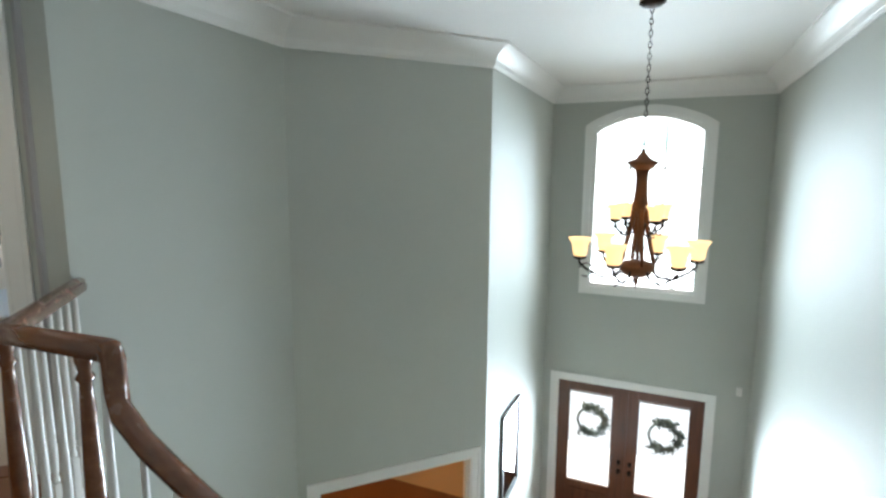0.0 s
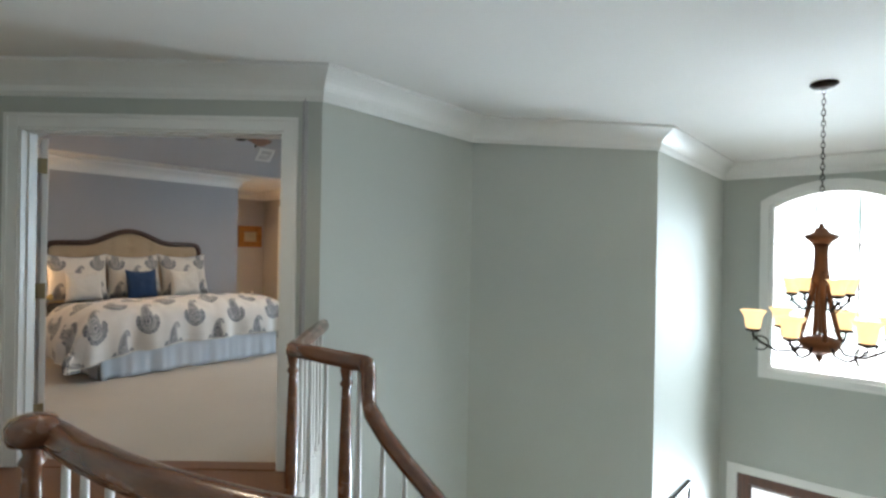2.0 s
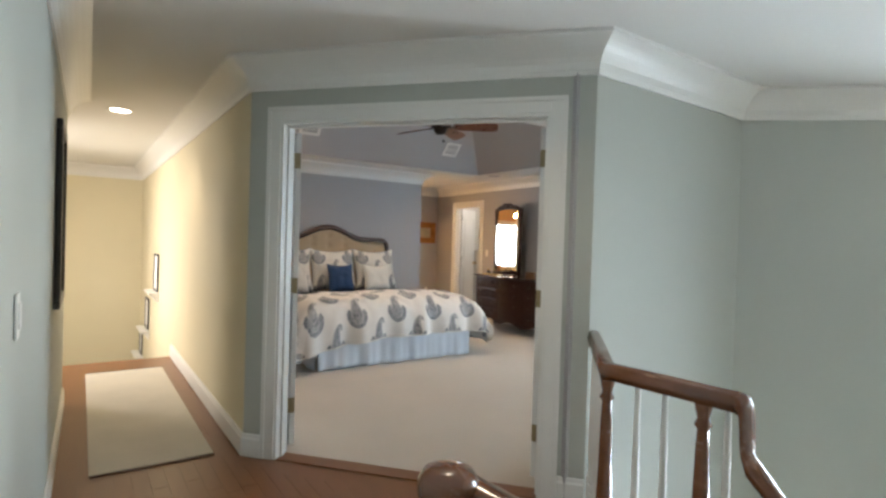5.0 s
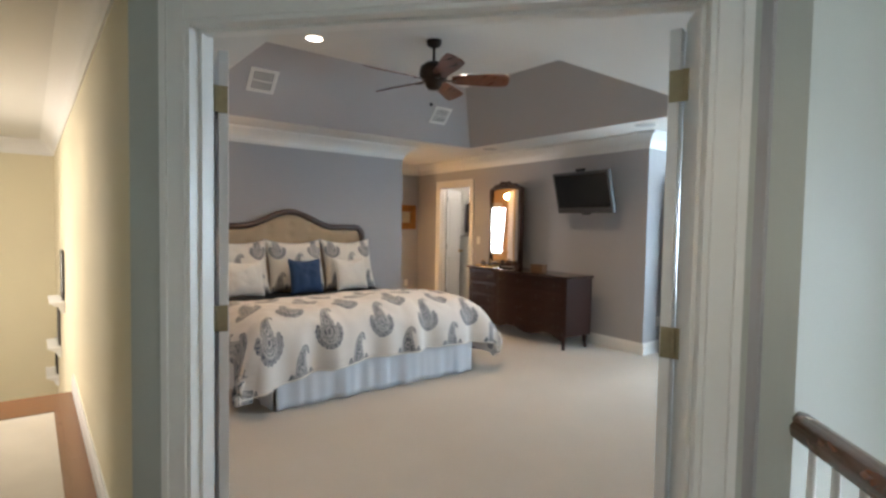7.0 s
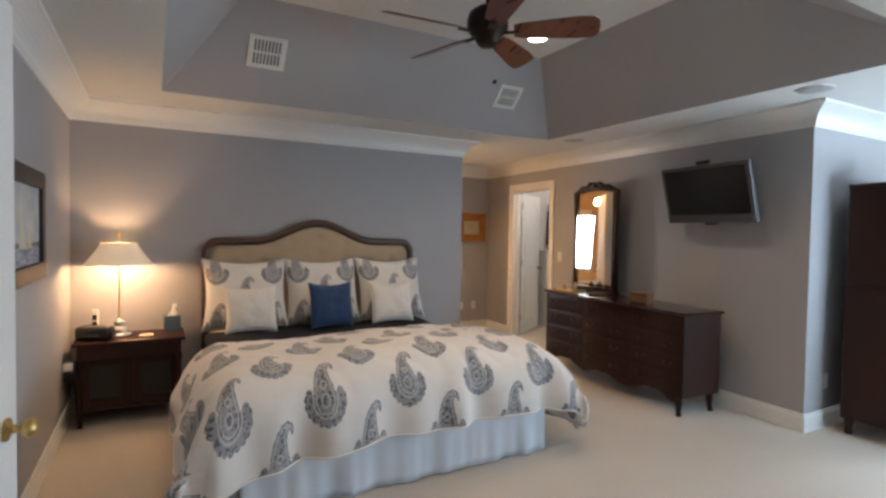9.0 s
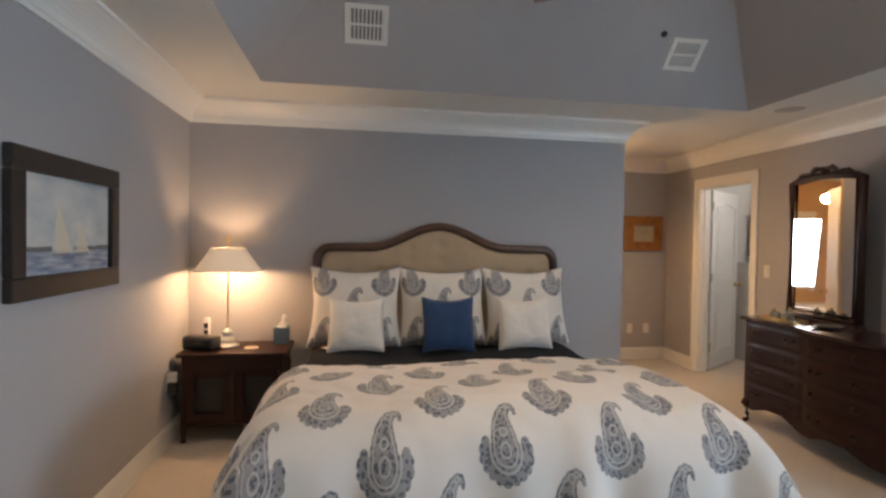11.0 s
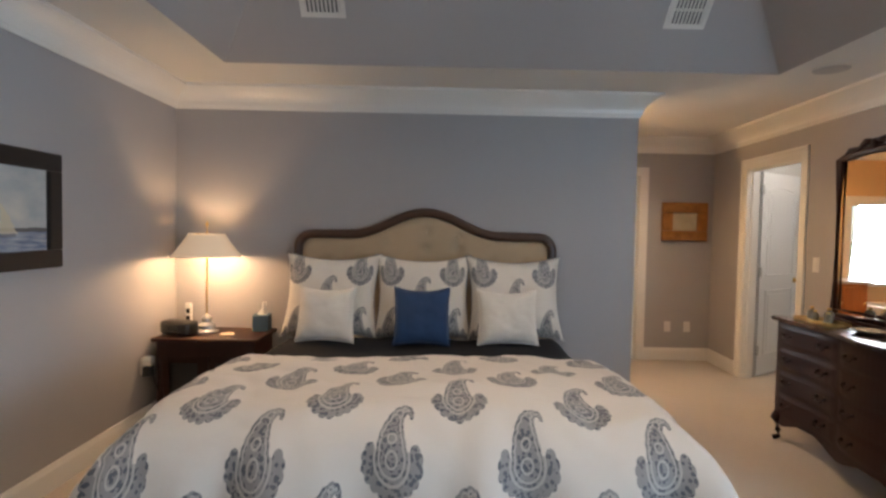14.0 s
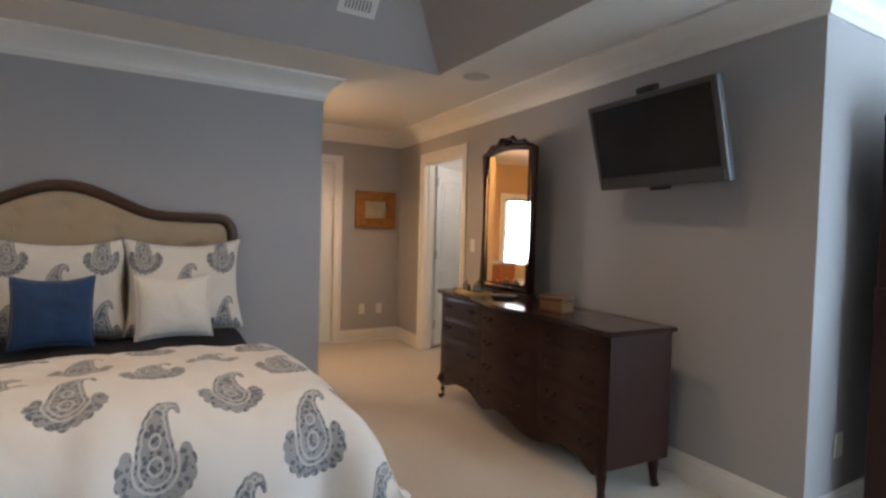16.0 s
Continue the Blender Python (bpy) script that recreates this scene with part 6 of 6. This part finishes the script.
def make_front_door():
    for k, (x0, flip) in enumerate(((DX - 0.865, 1), (DX + 0.005, -1))):
        d = thing("front_door_leaf", "red-brown wooden front door leaf with a tall glass light", "door", (x0, 7.60, LZ))
        w, h = 0.855, 2.055
        gl = (0.135, w - 0.155) if flip == 1 else (0.115, w - 0.135)
        g0, g1 = 0.66, h - 0.13
        for r in ((0, 0, 0.01, gl[0], 0.045, h), (gl[1], 0, 0.01, w, 0.045, h), (gl[0], 0, g1, gl[1], 0.045, h), (gl[0], 0, 0.01, gl[1], 0.045, g0)):
            part("leaf_board", boxes([r], 0.003), DOORWOOD, d)
        part("bottom_panel", boxes([(gl[0] + 0.05, -0.008, 0.15, gl[1] - 0.05, 0.0, g0 - 0.10)], 0.004), DOORWOOD, d)
        for r in ((gl[0], -0.012, g0, gl[0] + 0.02, 0.0, g1), (gl[1] - 0.02, -0.012, g0, gl[1], 0.0, g1), (gl[0] + 0.02, -0.012, g0, gl[1] - 0.02, 0.0, g0 + 0.02), (gl[0] + 0.02, -0.012, g1 - 0.02, gl[1] - 0.02, 0.0, g1)):
            part("glazing_bead", boxes([r], 0.003), DOORWOOD, d)
        pane = part("pane", boxes([(gl[0], 0.018, g0, gl[1], 0.026, g1)]), GLASS, d, "clear door glass")
        pane.visible_shadow = False
        hx = w - 0.06 if flip == 1 else 0.06
        for z, r in ((0.93, 0.028), (1.05, 0.024)):
            bm = turned([(r, 0.0), (r, 0.006), (r * 0.5, 0.012), (r * 0.5, 0.03), (r * 0.9, 0.038), (r * 0.8, 0.055), (r * 0.2, 0.06)], 12, Matrix.Translation((hx, 0, z)) @ Matrix.Rotation(radians(90), 4, "X"))
            part("knob", bm, BRONZE, d, "dark bronze knob", True)
    rng = random.Random(9)
    for x, z in ((DX - 0.445, LZ + 1.50), (DX + 0.435, LZ + 1.47)):
        wr = thing("wreath", "dark leafy twig wreath hanging outside the door glass", "wreath", (x, 7.685, z), 0, "door wreaths")
        bm = bmesh.new()
        tube(bm, [(0.17 * math.cos(a), 0, 0.17 * math.sin(a)) for a in [2 * math.pi * k / 24 for k in range(25)]], 0.016, 6)
        part("twig_ring", bm, LEAF, wr)
        bm = bmesh.new()
        for k in range(420):
            a = rng.uniform(-2.4, 2.2)
            rr = rng.gauss(0.18, 0.028)
            c = Vector((rr * math.cos(a), rng.uniform(-0.03, 0.03), rr * math.sin(a)))
            t1 = Vector((rng.gauss(0, 1), rng.gauss(0, 0.5), rng.gauss(0, 1))).normalized() * 0.034
            t2 = t1.cross(Vector((rng.gauss(0, 1), 1, rng.gauss(0, 1)))).normalized() * 0.012
            bm.faces.new([bm.verts.new(c + v) for v in (-t1, t2, t1, -t2)])
        tagged(part("leaves", bm, LEAF, wr, "dark green leaves"), kind="stuff")


make_front_door()
structure("trim_door_astragal", boxes([(DX - 0.01, 7.585, LZ, DX + 0.005, 7.64, -1.22)], 0.003), DOORWOOD, "wooden meeting strip of the double door")
structure("door_sill", boxes([(DX - 0.88, 7.56, LZ, DX + 0.88, 7.70, LZ + 0.01)], 0.003), STEEL, "metal front door sill")

# arched window over the door
wa = thing("window_arched", "white arched window over the front door", "window")
wa["kind"] = "structure"


def arch_ring(g):
    cx = WX
    w = 0.625 + g
    pts = [(cx - w, WZ - g), (cx + w, WZ - g), (cx + w, 1.90 + WZ + g * 0.6)]
    for k in range(1, 16):
        f = k / 16
        pts.append((cx + w - 2 * w * f, 1.90 + WZ + g * 0.6 + (0.19 + g * 0.35) * math.sin(math.pi * f) ** 0.8))
    pts.append((cx - w, 1.90 + WZ + g * 0.6))
    return pts


def ring_solid(name, inner, outer, y0, y1, mat, parent):
    bm = bmesh.new()
    n = len(inner)
    rows = [[bm.verts.new((x, y, z)) for x, z in ring] for ring, y in ((inner, y0), (outer, y0), (outer, y1), (inner, y1))]
    for a, b in zip(rows, rows[1:] + rows[:1]):
        for k in range(n):
            bm.faces.new((a[k], a[(k + 1) % n], b[(k + 1) % n], b[k]))
    return part(name, bm, mat, parent)


ring_solid("casing", arch_ring(0.0), arch_ring(0.085), 7.535, 7.558, TRIM, wa)
ring_solid("casing_edge", arch_ring(0.065), arch_ring(0.088), 7.525, 7.5345, TRIM, wa)
ring_solid("window_frame", arch_ring(-0.045), arch_ring(0.0), 7.56, 7.69, TRIM, wa)
for k in (1, 2):
    x = WX - 0.58 + 1.16 * k / 3
    part("muntin", boxes([(x - 0.010, 7.64, 0.06, x + 0.010, 7.66, 2.05)], 0.002), TRIM, wa)
for z in (0.55, 1.02, 1.5):
    part("muntin", boxes([(WX - 0.58, 7.642, z - 0.010, WX + 0.58, 7.662, z + 0.010)], 0.002), TRIM, wa)
bm = bmesh.new()
prism(bm, arch_ring(-0.04), 7.668, 7.672, "y")
pane = part("pane", bm, GLASS, wa, "clear glass")
pane.visible_shadow = False


def make_chandelier():
    c = thing("chandelier", "two-tier bronze chandelier with lit alabaster bell shades", "chandelier", (-0.72, 4.52, 0))
    part("canopy", turned([(0.075, HZ), (0.078, HZ - 0.012), (0.055, HZ - 0.03), (0.015, HZ - 0.045)], 20), BRONZE, c, "", True)
    z, k = HZ - 0.05, 0
    while z > 1.58:
        bm = bmesh.new()
        m = Matrix.Translation((0, 0, z)) @ Matrix.Rotation(radians(90 * (k % 2)), 4, "Z")
        tube(bm, [m @ Vector((0.010 * math.cos(a), 0, 0.021 * math.sin(a))) for a in [2 * math.pi * q / 10 for q in range(11)]], 0.0032, 5)
        part("chain_link", bm, BRONZE, c)
        z -= 0.034
        k += 1
    part("top_cup", turned([(0.008, 1.58), (0.016, 1.555), (0.035, 1.54), (0.040, 1.525), (0.09, 1.505), (0.095, 1.495), (0.060, 1.465), (0.045, 1.45)], 16), RUST, c, "scalloped bronze cup", True)
    part("column", turned([(0.042, 1.45), (0.036, 1.40), (0.040, 1.30), (0.046, 1.22), (0.030, 1.19), (0.012, 1.17), (0.010, 0.86)], 16), RUST, c, "fluted red-bronze column", True)
    part("bowl", turned([(0.028, 0.88), (0.06, 0.875), (0.11, 0.85), (0.115, 0.83), (0.09, 0.79), (0.045, 0.765), (0.018, 0.75), (0.022, 0.735), (0.008, 0.72), (0.002, 0.69)], 18), RUST, c, "leaf-cast bronze bowl", True)
    for k in range(4):
        a = radians(90 * k + 20)
        bm = bmesh.new()
        tube(bm, [(r * math.cos(a), r * math.sin(a), z) for r, z in ((0.028, 1.28), (0.042, 1.16), (0.062, 1.04), (0.085, 0.94), (0.108, 0.85))], [0.018, 0.017, 0.016, 0.015, 0.014], 8)
        part("leaf_strap", bm, RUST, c, "", True)

    def arm(n, offset, reach, zroot, zcup, size, drop):
        for k in range(n):
            a = radians(360 / n * k + offset)
            ca, sa = math.cos(a), math.sin(a)
            prof = [(0.07, zroot), (reach * 0.35, zroot - drop), (reach * 0.62, zroot - drop * 1.15), (reach * 0.88, zroot - drop * 0.6), (reach, zcup - 0.03), (reach, zcup)]
            bm = bmesh.new()
            tube(bm, [(r * ca, r * sa, z) for r, z in prof], 0.008, 8)
            tube(bm, [((reach * 0.88 + size * 0.6 * math.cos(q)) * ca, (reach * 0.88 + size * 0.6 * math.cos(q)) * sa, zcup - 0.075 * size / 0.075 + size * 0.6 * math.sin(q)) for q in [0.3 + k2 * 0.5 for k2 in range(11)]], 0.005, 6)
            ar = part("arm", bm, BRONZE, c, "scrolled bronze arm", True)
            m = Matrix.Translation((reach * ca, reach * sa, zcup))
            part("candle_cup", turned([(0.012, -0.01), (size * 0.55, 0.0), (size * 0.62, 0.014), (size * 0.3, 0.018)], 14, m), BRONZE, ar, "", True)
            prof2 = [(size * 0.40, 0.012), (size * 0.60, 0.03), (size * 0.66, 0.07), (size * 0.72, 0.10), (size * 1.05, 0.135), (size * 1.03, 0.136), (size * 0.69, 0.102), (size * 0.62, 0.07), (size * 0.55, 0.034), (size * 0.05, 0.02)]
            bm = bmesh.new()
            lathe(bm, [(r, z * size / 0.075) for r, z in prof2], 18, m)
            part("glass_shade", bm, ALAB, ar, "lit alabaster glass bell", True)
    arm(6, 12, 0.36, 0.86, 0.875, 0.075, 0.09)
    arm(4, 35, 0.17, 1.12, 1.13, 0.058, 0.07)
    return c


make_chandelier()
tableg = framed("wall_mirror", "tall black-framed mirror on the entry wall", (-1.942, 5.95, -1.95), -90, 0.62, 1.0, 0.045, 0.03, FRAMEK, MIRROR, category="mirror")
ct = thing("console_table", "narrow dark wooden console table in the entry", "console table", (-1.92, 5.65, LZ))
part("tabletop", boxes([(0, -0.6, 0.76, 0.36, 0.6, 0.79)], 0.005), MAHOG, ct)
for x in (0.03, 0.33):
    for y in (-0.56, 0.56):
        part("leg", boxes([(x - 0.02, y - 0.02, 0, x + 0.02, y + 0.02, 0.76)], 0.004), MAHOGV, ct)
tl = thing("table_lamp", "lit lamp with a yellow shade on the entry console", "table lamp", (-1.74, 5.40, LZ + 0.79))
part("base", turned([(0.07, 0), (0.075, 0.02), (0.03, 0.05), (0.07, 0.16), (0.08, 0.24), (0.03, 0.36), (0.012, 0.40), (0.008, 0.48)], 18), BRASS, tl, "", True)
part("shade", turned([(0.09, 0.68), (0.16, 0.46), (0.158, 0.46), (0.088, 0.68)], 24), SHADEC, tl, "yellow lit shade", True)
ms = thing("motion_sensor", "small white sensor box high beside the front door", "sensor", (0.30, 7.559, -1.03))
part("case", boxes([(-0.03, -0.045, -0.05, 0.03, 0.0, 0.05)], 0.01), WHITEP, ms)

# ---- hall things ----
rn = thing("runner_rug", "pale beige bound runner on the hall floor", "rug", (-6.0, 0.615, 0.0))
part("rug_field", boxes([(-1.27, -0.325, -0.001, 1.27, 0.325, 0.009)], 0.003), RUNNER, rn)
for r in ((1.27, -0.325, -0.001, 1.295, 0.325, 0.010), (-1.295, -0.325, -0.001, -1.27, 0.325, 0.010)):
    part("binding", boxes([r], 0.003), WALNUT, rn, "dark bound edge")
framed("framed_picture", "dark-framed picture on the hall wall", (-5.0, 0.119, 0.95), -0.6, 0.62, 1.02, 0.05, 0.03, FRAMEK, OLDART)
make_outlet("light_switch", (-2.95, 0.097, 1.15), 90, "white light switch plate on the hall wall", False)


def make_wall_ledge(x, z):
    """A white moulded ledge on the cream wall; local y points out of the wall."""
    w = thing("wall_ledge", "white moulded wall ledge beside the back stairs", "shelf", (x, 1.09, z), 180, "ledges beside the back stairs")
    part("board", boxes([(-0.30, 0.0, -0.025, 0.30, 0.13, 0.0)], 0.004), TRIM, w)
    bm = bmesh.new()
    prism(bm, [(0.0, -0.13), (0.02, -0.13), (0.035, -0.11), (0.06, -0.06), (0.10, -0.045), (0.11, -0.025), (0.0, -0.025)], -0.27, 0.27, "x")
    part("moulding", bm, TRIM, w, "curved white moulding")
    return w


for x, z, w, h in ((-9.25, 0.60, 0.44, 0.50), (-10.30, -0.06, 0.44, 0.46), (-11.12, -0.60, 0.40, 0.42)):
    make_wall_ledge(x, z)
    framed("framed_picture", "thin black-framed white picture standing on a wall ledge", (x, 1.085, z + 0.001), 180, w, h, 0.03, 0.018, FRAMEK, PAPER)
bs = thing("back_staircase", "oak back stairs going down past the hall's end", "staircase")
for k in range(14):
    x1 = -7.8 - 0.25 * k
    z = -0.182 * (k + 1)
    part("tread", boxes([(x1 - 0.27, 0.07, z - 0.03, x1, 1.08, z)], 0.004), OAK, bs)
    part("riser", boxes([(x1 - 0.02, 0.07, z, x1, 1.08, z + 0.152)]), TRIM, bs)

# ---- room beyond the foyer doorway ----
structure("wall_dining_west", boxes([(-6.1, 0.06, LZ, -6.0, 7.6, -0.5)]), TAUPE, "warm tan wall of the room beyond the foyer")
structure("wall_dining_north", boxes([(-6.0, 7.56, LZ, -2.07, 7.66, -0.5)]), TAUPE, "warm tan wall of the room beyond the foyer")
structure("wall_dining_south", boxes([(-6.0, 0.06, LZ, -3.2, 0.16, -0.5)]), TAUPE, "warm tan wall of the room beyond the foyer")
structure("ceiling_dining", boxes([(-6.1, 0.06, -0.55, -3.12, 3.95, -0.45), (-6.1, 3.95, -0.55, -3.12, 7.66, -0.45), (-3.12, 5.35, -0.55, -2.07, 7.66, -0.45)]), CEIL, "white ceiling of the room beyond the foyer")

# ---- outside ----
structure("ground", boxes([(-400, -400, LZ - 0.6, 400, 400, LZ - 0.3)]), GRASS, "lawn round the house")
# Added pale slab: catches sun to whiten the ground seen through the door.
structure("bright_ground_slab", boxes([(-6, 7.70, LZ - 0.3, 4.5, 12.9, LZ - 0.02)]), CONCRETE, "added pale concrete slab that whitens the view through the front door")
# Glowing sheet added behind the front glass to whiten the view.
structure("backdrop_front", boxes([(-14, 13.0, LZ - 0.3, 13, 13.1, 7)]), DAYGLOW, "glowing sheet painted as the bright hazy distance beyond the front yard")


# ---- floor boards of the hall, last ----
rng = random.Random(31)
boards = {}
n_board = 0


def inside_floor(x, y):
    if y < 0.07 or x < -7.8:
        return False
    if x < -4.62:
        return y < 1.08
    if x < -3.10 and y > 1.09 + (x + 4.62) * 0.8626 - 0.06:
        return False
    if x > -2.09:
        return math.hypot(x - CX, y - CY) > OUT_R + 0.02 and y < EDGE[-1][1]
    if y > 1.9 and y > 1.9 - (x + 2.525) * 1.0 - 0.02:
        return False
    return True


hall = bpy.data.objects["floor_hall"]
y = 0.075
while y < 2.3:
    x = -7.78 + rng.uniform(0, 0.5)
    while x < 0.38:
        L = rng.choice((0.55, 0.75, 0.95, 1.15))
        x1 = min(x + L, 0.40)
        ok = all(inside_floor(px, py) for px in (x, (x + x1) / 2, x1) for py in (y, y + 0.08))
        if not ok:
            x1 = x + 0.12
            ok = all(inside_floor(px, py) for px in (x, x1) for py in (y, y + 0.08))
        if ok:
            key = round(x1 - x, 2)
            if key not in boards:
                bm = bmesh.new()
                box(bm, 0.0003, 0.0002, -0.012, key - 0.0003, 0.0818, 0.0, 0.0)
                for v in bm.verts:
                    if v.co.z > -0.001:
                        v.co.x += 0.0004 if v.co.x < 0.01 else -0.0004
                        v.co.y += 0.0004 if v.co.y < 0.01 else -0.0004
                boards[key] = mesh_of("floor_board", bm, OAK)
            ob = new("floor_board", boards[key])
            ob.parent = hall
            ob.location = (x, y, rng.uniform(-0.0004, 0.0002))
            n_board += 1
        x = x1
    y += 0.082
